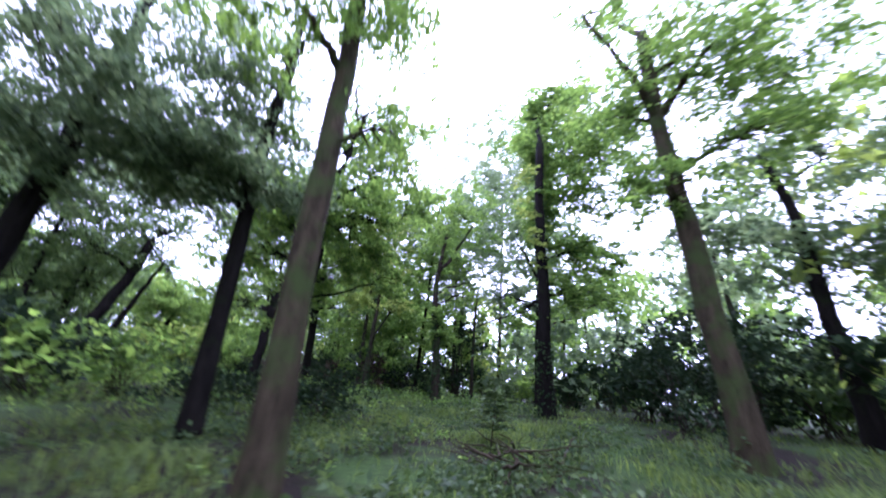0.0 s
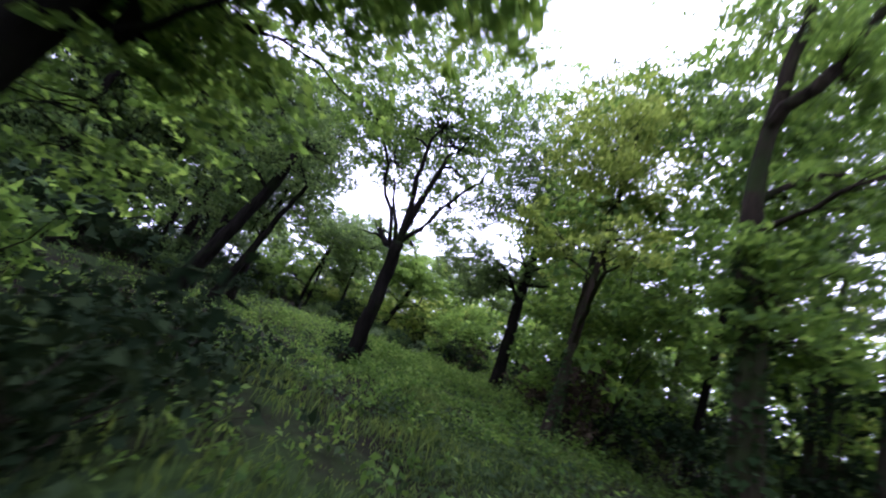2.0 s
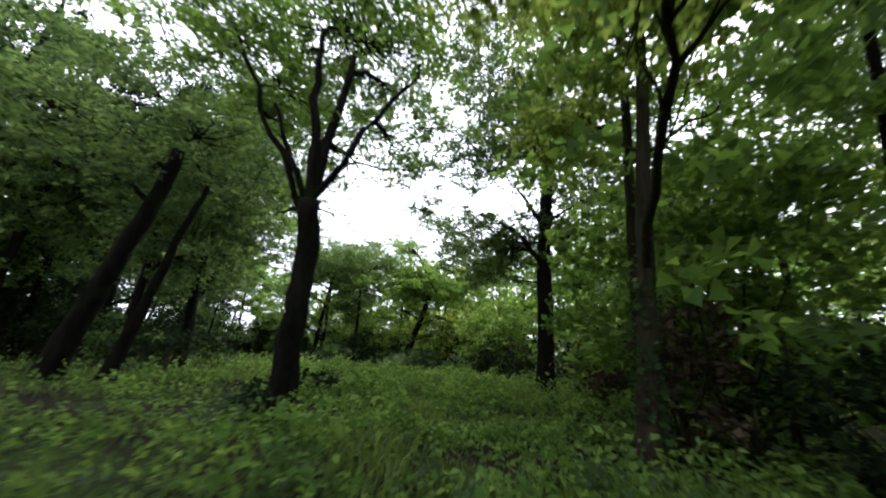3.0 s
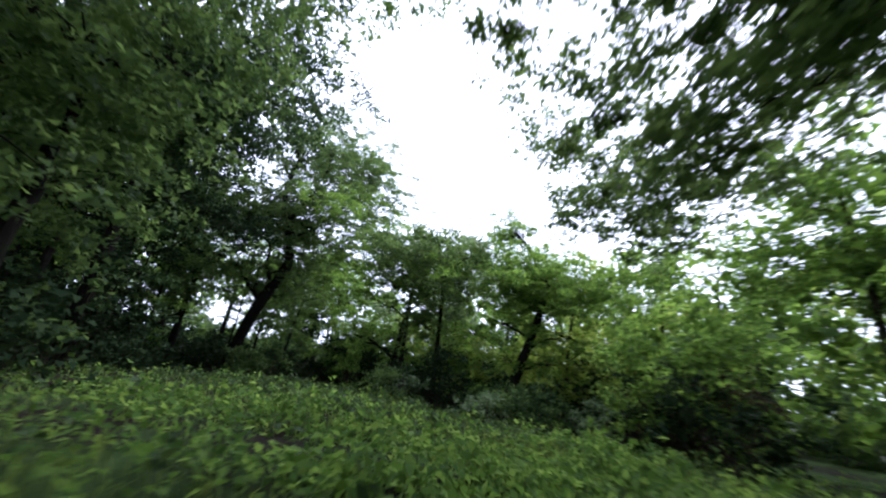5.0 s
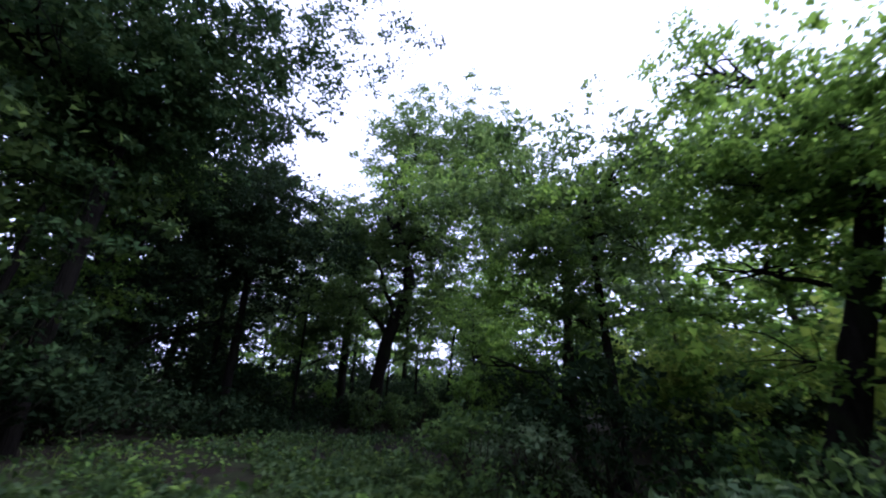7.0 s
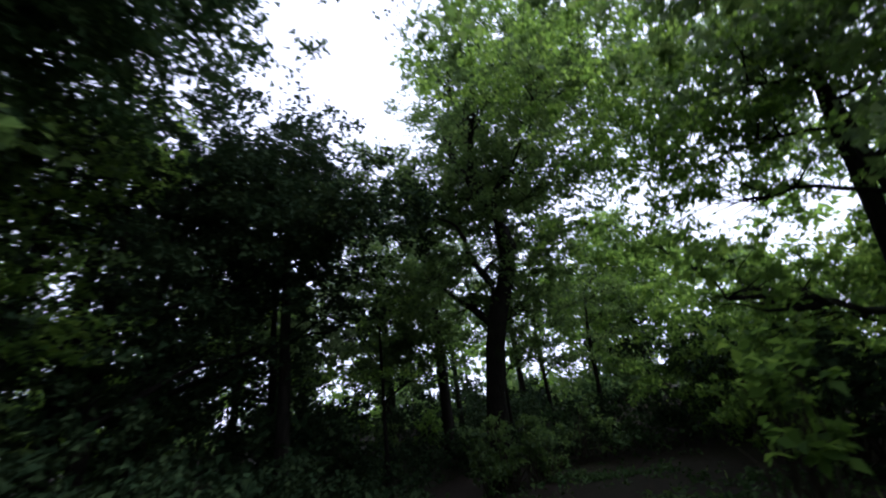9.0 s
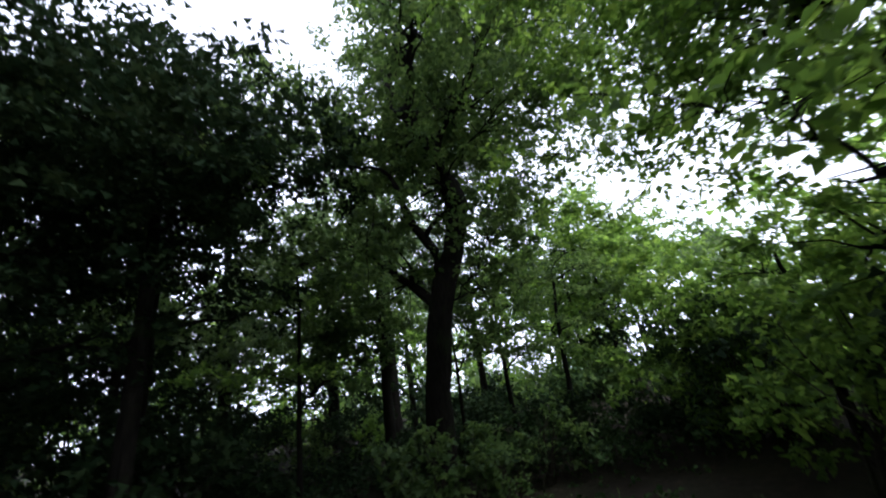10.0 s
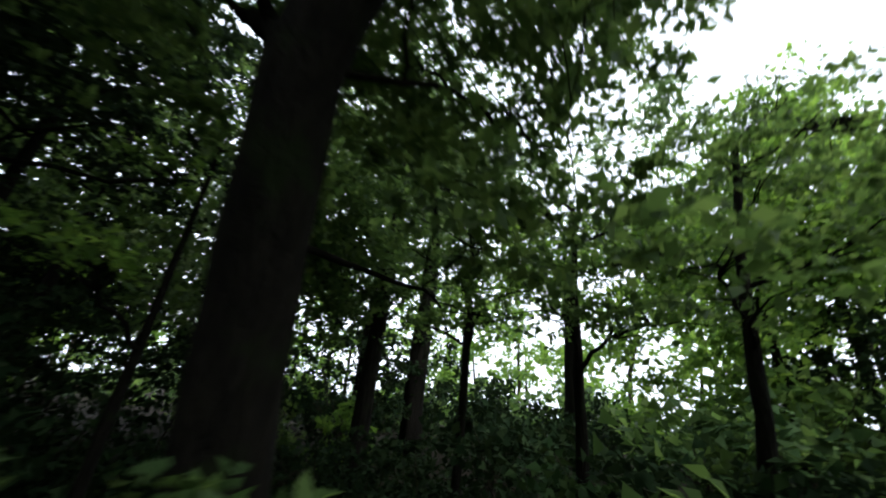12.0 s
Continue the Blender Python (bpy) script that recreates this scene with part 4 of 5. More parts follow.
wood_tree(-33.79, 5.43, 0.4, 10.42, (0, 0), [(-32.38, 5.46, 6.22, 2.03, 1.86, 1.26), (-31.59, 5.03, 8.73, 4.58, 3.44, 1.26), (-33.07, 7.06, 9.56, 2.3, 1, 1.09), (-34.49, 1.65, 7.72, 2.3, 1, 1.09), (-35.83, 8.19, 10.42, 2.3, 1, 1.09), (-38.26, 5.04, 6.03, 2.3, 1, 1.09), (-35.24, 4.9, 10.13, 2.3, 1, 1.09), (-29.63, -0.77, 9.71, 2.3, 1, 1.09)],
          "deep", 0.24, "black", 0, 46, "dark woodland tree with green leaves", "woodland trees")
wood_tree(-32.35, 9.51, 0.35, 9.62, (0, 0), [(-31.53, 9.06, 9.62, 3.93, 3.15, 1.26), (-28.99, 9.2, 7.21, 3.07, 2.15, 1.26), (-30.44, 9.49, 5.87, 2.35, 1.52, 1.26), (-33.89, 10.54, 7.15, 2.3, 1, 1.09)],
          "dark", 0.2, "black", 0, 47, "dense shaded tree with drooping boughs", "woodland trees")
wood_tree(-28.1, 9.25, 0.4, 10.37, (0, 0), [(-27.6, 9.07, 8.69, 2.34, 2.19, 1.26), (-34.43, 11.4, 4.56, 1.71, 2.08, 1.01), (-33.15, 10.65, 9.25, 1.85, 2.26, 0.84), (-28.15, 10.29, 8.67, 2.3, 1, 1.09), (-28.07, 5.37, 8.4, 2.3, 1, 1.09), (-30.21, 8.58, 6.07, 2.3, 1, 1.09), (-27.47, 2.61, 10.37, 2.3, 1, 1.09)],
          "dark", 0.2, "black", 0, 48, "dense shaded tree with drooping boughs", "woodland trees")
wood_tree(2.33, 23.53, 0.25, 6.46, (0, 0), [(2.74, 23.48, 6.46, 2.51, 2.79, 1.5)],
          "grey", 0.24, "dark", 0, 49, "dark woodland tree with green leaves", "woodland trees")
wood_tree(1.28, 25.95, 0.3, 9.85, (0, 0), [(0.92, 25.96, 9.85, 3.08, 4.1, 1.5)],
          "grey", 0.24, "dark", 0, 50, "dark woodland tree with green leaves", "woodland trees")
wood_tree(-3.9, 20.12, 0.25, 9.41, (0, 0), [(-2.52, 20.33, 4.82, 3.55, 3.55, 2.5), (0.44, 20.49, 9.41, 3.16, 3.16, 2)],
          "green", 0.24, "dark", 0, 51, "dark woodland tree with green leaves", "woodland trees")
wood_tree(1.58, 25.45, 0.3, 6.77, (0, 0), [(1.67, 25.44, 5.38, 2.92, 2.92, 1.2), (10.33, 23.16, 6.77, 3.76, 2.51, 2)],
          "green", 0.24, "dark", 0, 52, "dark woodland tree with green leaves", "woodland trees")
wood_tree(6.65, 23.13, 0.4, 20.03, (0, 0), [(6.53, 23.18, 9.79, 2.47, 3.3, 1.3), (7.41, 22.8, 16.44, 2.57, 3.27, 1.3), (5.4, 23.57, 12.3, 2.1, 2.33, 1.3), (5.09, 23.67, 19.14, 2.48, 3.31, 1.8), (7.76, 22.63, 20.03, 2.75, 2.75, 2), (6.54, 23.17, 13.46, 2.27, 2.27, 1.8), (10.32, 21.3, 5.81, 2.15, 1.56, 2)],
          "green", 0.24, "dark", 0, 53, "dark woodland tree with green leaves", "woodland trees")
wood_tree(-15.87, 15.61, 0.35, 4.51, (0, 0), [(-15.84, 15.5, 4.51, 1.92, 2.17, 2.25), (-17.77, 14.94, 3.05, 1.85, 1.85, 2.25)],
          "deep", 0.175, "black", 0, 54, "dark woodland tree with green leaves", "woodland trees")
wood_tree(-47.25, 21.26, 0.3, 7.85, (0, 0), [(-47.28, 22.94, 7.85, 3.24, 2.36, 1.68), (-46.99, 25.85, 6.71, 3.17, 1.85, 1.68), (-47.24, 20.95, 4.32, 3.91, 2.28, 1.68)],
          "green", 0.24, "black", 0, 55, "dark woodland tree with green leaves", "woodland trees")
wood_tree(-24.53, 11.24, 0.35, 9.45, (0, 0), [(-23.9, 11.07, 6.55, 1.96, 1.96, 3), (-24.43, 11.21, 3.35, 1.9, 1.14, 3), (-19.51, 5.15, 9.45, 2.3, 1, 1.5), (-25.33, 11.06, 8.28, 2.3, 1, 2.6), (-20.73, 10.03, 8.12, 2.3, 1, 1.5)],
          "green", 0.18, "black", 0, 56, "dark woodland tree with green leaves", "woodland trees")
wood_tree(-16.2, 14.2, 0.26, 9.5, (0, 0), [(-15.73, 16.9, 8.99, 2.91, 1.78, 2.25), (-15.53, 15.55, 5.12, 2.3, 1.79, 2.25), (-16.18, 16.33, 5.97, 2.31, 1.39, 2.25), (-14.41, 15.14, 3.11, 1.5, 1.5, 2.25), (-12.2, 15.88, 9.76, 2.3, 1, 1.12), (-10.53, 10.56, 9.67, 2.3, 1, 1.12), (-14.33, 17.63, 9.28, 2.3, 1, 1.12), (-16.87, 16.94, 10.24, 2.3, 1, 1.12), (-13.27, 20.43, 10.37, 2.3, 1, 1.12), (-7.93, 16.73, 7.09, 2.3, 1, 1.12), (-14.9, 9.69, 6.71, 2.3, 1, 1.12), (-12.93, 12.11, 10.03, 2.3, 1, 1.12), (-16.41, 19.62, 11.01, 2.3, 1, 1.12), (-16.08, 12.72, 6.53, 2.3, 1, 1.12)] + [(-8.99, 14.18, 8.91, 2.3, 1, 1.12)],
          "deep", 0.175, "black", 0, 57, "dark woodland tree with green leaves", "woodland trees",
          boughs=[(4.9, -16.72, 16.81, 6.12, 0.09), (5.6, -18.29, 18.57, 7.10, 0.05)])
# The first six clumps are added over the trail to keep skylight off it.
wood_tree(-25.5, 27.2, 0.3, 7, (0, 0), [(-24.0, 23.5, 5.5, 1.5, 0.5, 2.2), (-25.5, 24.2, 5.8, 1.6, 0.5, 2.2), (-27.0, 23.8, 5.8, 1.4, 0.5, 1.8), (-25.2, 22.5, 6.2, 1.4, 0.5, 2.0), (-23.2, 24.6, 5.8, 1.5, 0.5, 2.2), (-24.6, 25.3, 6.6, 1.6, 0.6, 2.2), (-25.5, 26.8, 4.5, 2, 1.6, 3.5), (-24.3, 27.6, 6.2, 1.8, 1.2, 3.5), (-26.4, 26.6, 2.6, 1.6, 1.2, 3), (-27.56, 31.13, 6.75, 2.3, 1, 2.6), (-27.81, 28.1, 7, 2.3, 1, 2.6), (-26.45, 25.55, 6.19, 2.3, 1, 2.6)],
          "deep", 0.172, "black", 0, 58, "dark woodland tree with green leaves", "woodland trees")
wood_tree(-9.63, 37.08, 0.3, 9.44, (0, 0), [(-9.53, 37.1, 6.99, 3.11, 2.44, 2.6), (-8.02, 37.31, 9.44, 2.39, 2.39, 2.6), (-9.27, 37.14, 4.28, 2.25, 1.43, 2.4), (-13.86, 36.22, 6.28, 2.36, 1.77, 2.4), (-13.05, 36.47, 8.46, 2.18, 1.58, 2.4), (-14.77, 35.88, 5.34, 2.64, 1.62, 2.6), (-13.26, 36.41, 5.2, 1.85, 1.66, 2.6)],
          "green", 0.18, "dark", 0, 59, "dark woodland tree with green leaves", "woodland trees")
wood_tree(-35.44, 26.05, 0.2, 2.64, (0, 0), [(-35.51, 25.8, 2.32, 2.36, 1.52, 2.4), (-35.17, 26.87, 0.8, 1.93, 1.34, 2.4), (-35.86, 24.14, 0.8, 1.91, 1.21, 2.2), (-34.77, 27.86, 2.64, 1.49, 1.19, 2), (-35.61, 25.41, -0.45, 2.17, 0.93, 2)],
          "green", 0.16, "black", 0, 60, "dark woodland tree with green leaves", "woodland trees")
wood_tree(-38.6, 16.85, 0.17, 4.2, (0.02, 0.02), [(-37.9, 17.6, 1.95, 1.0, 0.18, 1.6), (-38.6, 16.2, 1.9, 0.9, 0.18, 1.5), (-37.94, 17.14, 2.5, 1.0, 0.26, 1.8), (-38.52, 18.02, 2.42, 1.1, 0.26, 1.8), (-38.2, 17.4, 3.3, 1.1, 0.3, 1.8), (-39.4, 16.3, 3.7, 1.3, 0.35, 1.8), (-37.3, 16.5, 3.0, 0.9, 0.25, 1.6)],
          "deep", 0.13, "black", 0, 61, "thin young tree with flat tiers of green leaves", "thin trees beside the oak")
wood_tree(-39.4, 18.5, 0.22, 4.2, (0.01, 0.03), [(-38.4, 18.6, 2.0, 1.1, 0.18, 1.6), (-39.0, 19.7, 1.9, 1.0, 0.18, 1.5), (-38.3, 19.2, 2.6, 1.1, 0.25, 1.8), (-37.9, 19.7, 3.3, 1.0, 0.28, 1.8), (-39.6, 19.4, 3.7, 1.4, 0.35, 1.8), (-39.0, 18.3, 4.4, 1.3, 0.4, 1.6), (-38.6, 19.5, 2.0, 0.9, 0.2, 1.4)],
          "deep", 0.13, "black", 0, 62, "thin young tree with flat tiers of green leaves", "thin trees beside the oak")
wood_tree(-39.2, 20.5, 0.24, 4.6, (-0.06, 0.08), [(-38.5, 20.9, 2.0, 1.1, 0.18, 1.15), (-38.6, 20.6, 2.5, 1.2, 0.25, 1.30), (-39.2, 21.8, 2.7, 1.3, 0.3, 1.30), (-38.4, 21.2, 3.4, 1.2, 0.3, 1.30), (-39.8, 21.0, 4.4, 1.5, 0.6, 1.44), (-39.4, 22.4, 4.6, 1.4, 0.7, 1.44), (-38.9, 23.0, 3.6, 1.2, 0.6, 1.44), (-39.6, 21.9, 5.4, 1.3, 0.5, 1.15)],
          "deep", 0.13, "black", 0, 63, "thin young tree with flat tiers of green leaves", "thin trees beside the oak")
wood_tree(-34.96, 12.86, 0.2, 5.5, (0.02, 0.0), [(-31.43, 13.45, 2.06, 0.90, 0.22, 1.8), (-32.60, 14.10, 1.95, 1.00, 0.25, 1.8), (-33.63, 14.85, 1.78, 0.80, 0.20, 1.6), (-34.6, 12.9, 4.4, 1.2, 0.4, 1.4), (-35.4, 13.6, 5.2, 1.2, 0.5, 1.4)],
          "green", 0.15, "black", 0, 64, "thin dark trunk in the shaded wood", "thin trees beside the oak")

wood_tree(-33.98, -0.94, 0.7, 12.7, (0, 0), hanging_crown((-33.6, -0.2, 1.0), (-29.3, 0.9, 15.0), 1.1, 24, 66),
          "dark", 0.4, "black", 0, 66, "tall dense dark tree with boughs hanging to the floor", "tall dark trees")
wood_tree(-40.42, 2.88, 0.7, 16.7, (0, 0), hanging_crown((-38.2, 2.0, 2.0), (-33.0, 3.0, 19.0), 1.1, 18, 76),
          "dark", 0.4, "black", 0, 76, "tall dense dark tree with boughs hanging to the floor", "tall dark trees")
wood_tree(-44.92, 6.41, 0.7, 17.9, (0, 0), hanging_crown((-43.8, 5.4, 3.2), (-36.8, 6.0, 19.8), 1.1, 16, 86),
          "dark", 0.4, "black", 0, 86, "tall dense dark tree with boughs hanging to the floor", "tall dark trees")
wood_tree(-21.3, 13.6, 0.3, 4.5, (0, 0), [(-20.78, 16.08, 3.41, 0.90, 0.60, 1.4), (-20.95, 15.91, 2.05, 0.90, 0.60, 1.4), (-20.88, 16.03, 0.98, 0.80, 0.50, 1.3), (-20.73, 16.21, 4.55, 0.90, 0.50, 1.3)],
          "ivy", 0.17, "black", 0, 96, "dark woodland tree with green leaves", "woodland trees")
wood_tree(4.7, 17.3, 0.3, 5.6, (0.02, 0.02), [(0.59, 15.39, 9.92, 0.80, 0.60, 0.6), (1.56, 14.75, 10.34, 0.90, 0.60, 0.7), (2.71, 15.06, 9.93, 0.90, 0.60, 0.7), (1.22, 16.80, 9.33, 0.90, 0.60, 0.7), (2.36, 15.72, 9.48, 0.90, 0.60, 0.7), (2.16, 16.79, 8.49, 1.30, 0.90, 1.0), (3.87, 16.95, 7.76, 1.40, 0.90, 1.2), (4.50, 15.99, 8.53, 1.40, 1.00, 1.2), (3.89, 18.79, 6.95, 1.50, 0.90, 1.2), (4.98, 17.56, 6.26, 1.40, 0.80, 1.2), (1.73, 16.27, 10.43, 1.10, 0.90, 0.8), (3.67, 16.09, 10.17, 1.40, 1.00, 1.0), (5.03, 17.26, 4.45, 1.20, 0.70, 1.2), (3.57, 19.85, 4.98, 1.40, 0.70, 1.2), (2.08, 19.88, 7.76, 1.30, 0.90, 1.0), (4.11, 15.20, 10.05, 1.30, 0.90, 1.0)],
          "grey", 0.14, "black", 0, 67, "forked dark tree with a thin speckled crown", fork=0.8,
          boughs=[(5.0, 3.65, 17.25, 7.48, 0.08), (5.2, 5.00, 16.72, 6.73, 0.08)])

# ---- bushes ----
shrub(-7.35, 15.45, 0.45, 0.5, "dark", 0.1, 1.5, 205, "dark suckers about the foot of a forked tree")
shrub(-1.16, 19.81, 1.2, 1.6, "dark", 0.15, 1.8, 207, "dense shaded bush on the woodland floor")
shrub(-2.50, 8.47, 0.9, 0.8, "dark", 0.13, 1.7, 208, "dense shaded bush on the woodland floor")
shrub(-2.79, 10.01, 1.1, 1.0, "dark", 0.13, 1.7, 209, "dense shaded bush on the woodland floor")
shrub(-22.5, 24.1, 0.9, 1.4, "deep", 0.12, 1.8, 210, "green leafy bush in the undergrowth")
shrub(-37.6, 16.9, 0.9, 1.65, "dark", 0.14, 1.9, 211, "shaded brush about the feet of thin trees")
shrub(-37.9, 18.3, 0.9, 1.65, "dark", 0.14, 1.9, 212, "shaded brush about the feet of thin trees")
shrub(-38.0, 19.6, 0.9, 1.65, "dark", 0.14, 1.9, 213, "shaded brush about the feet of thin trees")
shrub(-38.2, 20.9, 1.0, 1.65, "dark", 0.14, 1.9, 214, "shaded brush about the feet of thin trees")
shrub(-38.0, 15.2, 0.9, 1.65, "dark", 0.14, 1.9, 215, "shaded brush about the feet of thin trees")
shrub(-19.8, 26.5, 0.9, 1.2, "pale", 0.12, 1.8, 201, "pale grey-green leafy shrub with light leaf undersides")
shrub(-19.7, 28.0, 1.1, 1.7, "deep", 0.13, 1.8, 202, "green leafy bush in the undergrowth")
shrub(-18.1, 27.7, 0.9, 1.5, "ivy", 0.13, 1.8, 203, "green leafy bush in the undergrowth")
shrub(-21.8, 28.2, 1.2, 1.8, "ivy", 0.14, 1.8, 204, "green leafy bush in the undergrowth")
shrub(-32.4, 24.9, 1.5, 3.4, "green", 0.14, 1.8, 195, "large-leaved hazel bush beside the path")
shrub(-32.25, 18.0, 0.75, 1.75, "fern", 0.16, 1.7, 196, "waist-high bush of broad green leaves under the oak")
shrub(-33.05, 18.3, 0.8, 1.95, "deep", 0.17, 1.7, 197, "waist-high bush of broad green leaves under the oak")
shrub(-33.75, 18.9, 0.7, 1.75, "fern", 0.15, 1.7, 198, "waist-high bush of broad green leaves under the oak")
shrub(-35.5, 19.9, 0.8, 1.7, "deep", 0.14, 1.7, 199, "waist-high bush of broad green leaves under the oak")
shrub(-34.6, 19.2, 0.7, 1.65, "deep", 0.14, 1.7, 206, "waist-high bush of broad green leaves under the oak")
shrub(7.23, 10.54, 2.34, 2.4, "dark", 0.18, 1.7, 101, "dense shaded bush on the woodland floor")
shrub(11.72, 11.49, 2.23, 2.79, "dark", 0.26, 1.7, 102, "dense shaded bush on the woodland floor")
shrub(-8.61, 8.41, 1.37, 1.57, "green", 0.26, 1.8, 103, "green leafy bush in the undergrowth")
shrub(-7.44, 9.43, 1.12, 1.7, "green", 0.18, 1.8, 104, "green leafy bush in the undergrowth")
shrub(-2.86, 21.12, 2.34, 4.45, "green", 0.16, 1.8, 105, "green leafy bush in the undergrowth")
shrub(-6.87, 11.51, 1.03, 0.5, "dark", 0.18, 1.7, 106, "dense shaded bush on the woodland floor")
shrub(-3.46, 22.64, 3, 5.04, "green", 0.16, 1.8, 107, "green leafy bush in the undergrowth")
shrub(-15.6, 15.2, 1.9, 1.7, "dark", 0.18, 1.7, 108, "dense shaded bush on the woodland floor")
shrub(-2.51, 27.77, 3.37, 3.05, "dark", 0.18, 1.7, 109, "dense shaded bush on the woodland floor")
shrub(-0.96, 28.93, 2.06, 2.94, "dark", 0.26, 1.7, 110, "dense shaded bush on the woodland floor")
shrub(-9.19, 16.91, 0.73, 0.5, "dark", 0.16, 1.7, 111, "dense shaded bush on the woodland floor")
shrub(-15.64, 30.13, 2.57, 4.09, "green", 0.16, 1.8, 112, "green leafy bush in the undergrowth")
shrub(-31.75, 29.78, 3.79, 4.96, "green", 0.16, 1.8, 113, "green leafy bush in the undergrowth")
shrub(-13.37, 28.77, 1.87, 1.84, "dark", 0.16, 1.7, 114, "dense shaded bush on the woodland floor")
shrub(-7.63, 29.32, 1.87, 2.22, "dark", 0.18, 1.7, 115, "dense shaded bush on the woodland floor")
shrub(-24.24, 26.56, 2.4, 2.62, "dark", 0.16, 1.7, 117, "dense shaded bush on the woodland floor")
shrub(-28.33, 42.29, 5.49, 6.34, "gold", 0.21, 1.8, 118, "sunlit yellow-green bush at the wood's edge")
shrub(-16.44, 31.6, 1.5, 3.33, "dark", 0.18, 1.7, 119, "dense shaded bush on the woodland floor")
shrub(-37.16, 23.52, 2.73, 1.42, "dark", 0.16, 1.7, 120, "dense shaded bush on the woodland floor")
shrub(-23.46, 25.21, 1.33, 1.31, "pale", 0.14, 1.8, 121, "pale grey-green leafy shrub with light leaf undersides")
shrub(-24.91, 30.23, 1.78, 1.56, "green", 0.18, 1.8, 122, "green leafy bush in the undergrowth")
shrub(-24.44, 33.12, 1.54, 2.33, "dark", 0.26, 1.7, 123, "dense shaded bush on the woodland floor")
shrub(-37.51, 32.61, 3.78, 5.03, "gold", 0.21, 1.8, 124, "sunlit yellow-green bush at the wood's edge")
shrub(-36.08, 20.57, 1.63, 0.8, "dark", 0.16, 1.7, 125, "dense shaded bush on the woodland floor")
shrub(-36.95, 20.84, 2.84, 0.92, "ivy", 0.13, 1.8, 126, "green leafy bush in the undergrowth")
shrub(-30.9, 25.07, 1.49, 2.35, "dark", 0.16, 1.7, 127, "dense shaded bush on the woodland floor")
shrub(-35.43, 11.17, 1.75, 1.0, "ivy", 0.26, 1.8, 128, "low dark green brush between the trunks")
shrub(-26.8, 23.2, 0.75, 1.9, "green", 0.16, 1.8, 129, "large-leaved hazel bush beside the path")
shrub(-36.09, 24.49, 2.03, 3.04, "ivy", 0.14, 1.8, 130, "large-leaved hazel bush beside the path")
shrub(-38.44, 24.66, 2.11, 5.56, "green", 0.18, 1.8, 131, "green leafy bush in the undergrowth")
shrub(-35.84, 24.92, 1.31, 3.11, "green", 0.16, 1.8, 132, "green leafy bush in the undergrowth")
shrub(-34.29, 11.24, 2.23, 1.1, "dark", 0.26, 1.7, 133, "low dark green brush between the trunks")
shrub(-36.2, 18.9, 1.12, 1.0, "ivy", 0.14, 1.8, 134, "large-leaved hazel bush beside the path")
shrub(-39.02, 21.04, 2.5, 1.0, "ivy", 0.16, 1.7, 135, "low dark green brush between the trunks")
shrub(-47.52, 19.48, 2.4, 4.24, "green", 0.26, 1.8, 136, "green leafy bush in the undergrowth")
shrub(-48.29, 21.96, 2.18, 4.05, "green", 0.26, 1.8, 137, "green leafy bush in the undergrowth")
shrub(-36.08, 10.01, 2, 1.0, "dark", 0.26, 1.7, 138, "low dark green brush between the trunks")
shrub(-29.55, 8.37, 2.81, 5.79, "dark", 0.26, 1.7, 139, "dense shaded bush on the woodland floor")
shrub(-32.39, 11.31, 2.4, 3.6, "dark", 0.26, 1.7, 140, "dense shaded bush on the woodland floor")
shrub(-25.67, 10.14, 2.25, 3.86, "dark", 0.26, 1.7, 141, "dense shaded bush on the woodland floor")
shrub(-29.8, 12.42, 2.57, 1.5, "dark", 0.18, 1.7, 142, "dense shaded bush on the woodland floor")
shrub(-24.69, 12.03, 3.43, 1.8, "dark", 0.18, 1.7, 143, "dense shaded bush on the woodland floor")
shrub(-29.55, 13.04, 2.81, 1.4, "dark", 0.18, 1.7, 144, "dense shaded bush on the woodland floor")
shrub(-32.05, 8.7, 2.5, 3.2, "dark", 0.26, 1.7, 145, "dense shaded bush on the woodland floor")
shrub(-33.74, 8.68, 3.09, 2.6, "dark", 0.26, 1.7, 146, "dense shaded bush on the woodland floor")
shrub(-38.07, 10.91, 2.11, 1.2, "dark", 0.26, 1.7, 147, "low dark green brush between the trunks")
shrub(-23.79, 13.04, 2.23, 2.34, "dark", 0.18, 1.7, 148, "dense shaded bush on the woodland floor")
shrub(-35.39, 43.83, 5.62, 5.9, "gold", 0.21, 1.8, 149, "sunlit yellow-green bush at the wood's edge")
shrub(-22.98, 39.06, 4.46, 6.51, "gold", 0.21, 1.8, 150, "sunlit yellow-green bush at the wood's edge")
shrub(-30.24, 31.8, 3.79, 4.42, "gold", 0.15, 1.8, 151, "sunlit yellow-green bush at the wood's edge")
shrub(-7.22, 26.31, 1.4, 1.85, "dark", 0.18, 1.7, 152, "dense shaded bush on the woodland floor")
shrub(-22.51, 13.08, 1.83, 2.95, "dark", 0.18, 1.7, 153, "dense shaded bush on the woodland floor")
shrub(-7.96, 29.26, 0.98, 2.69, "dark", 0.18, 1.7, 154, "dense shaded bush on the woodland floor")
shrub(-8.71, 33.28, 1.87, 3.82, "dark", 0.26, 1.7, 155, "dense shaded bush on the woodland floor")
shrub(-32, 14.03, 1.37, 1.2, "dark", 0.18, 1.7, 156, "low dark green brush between the trunks")
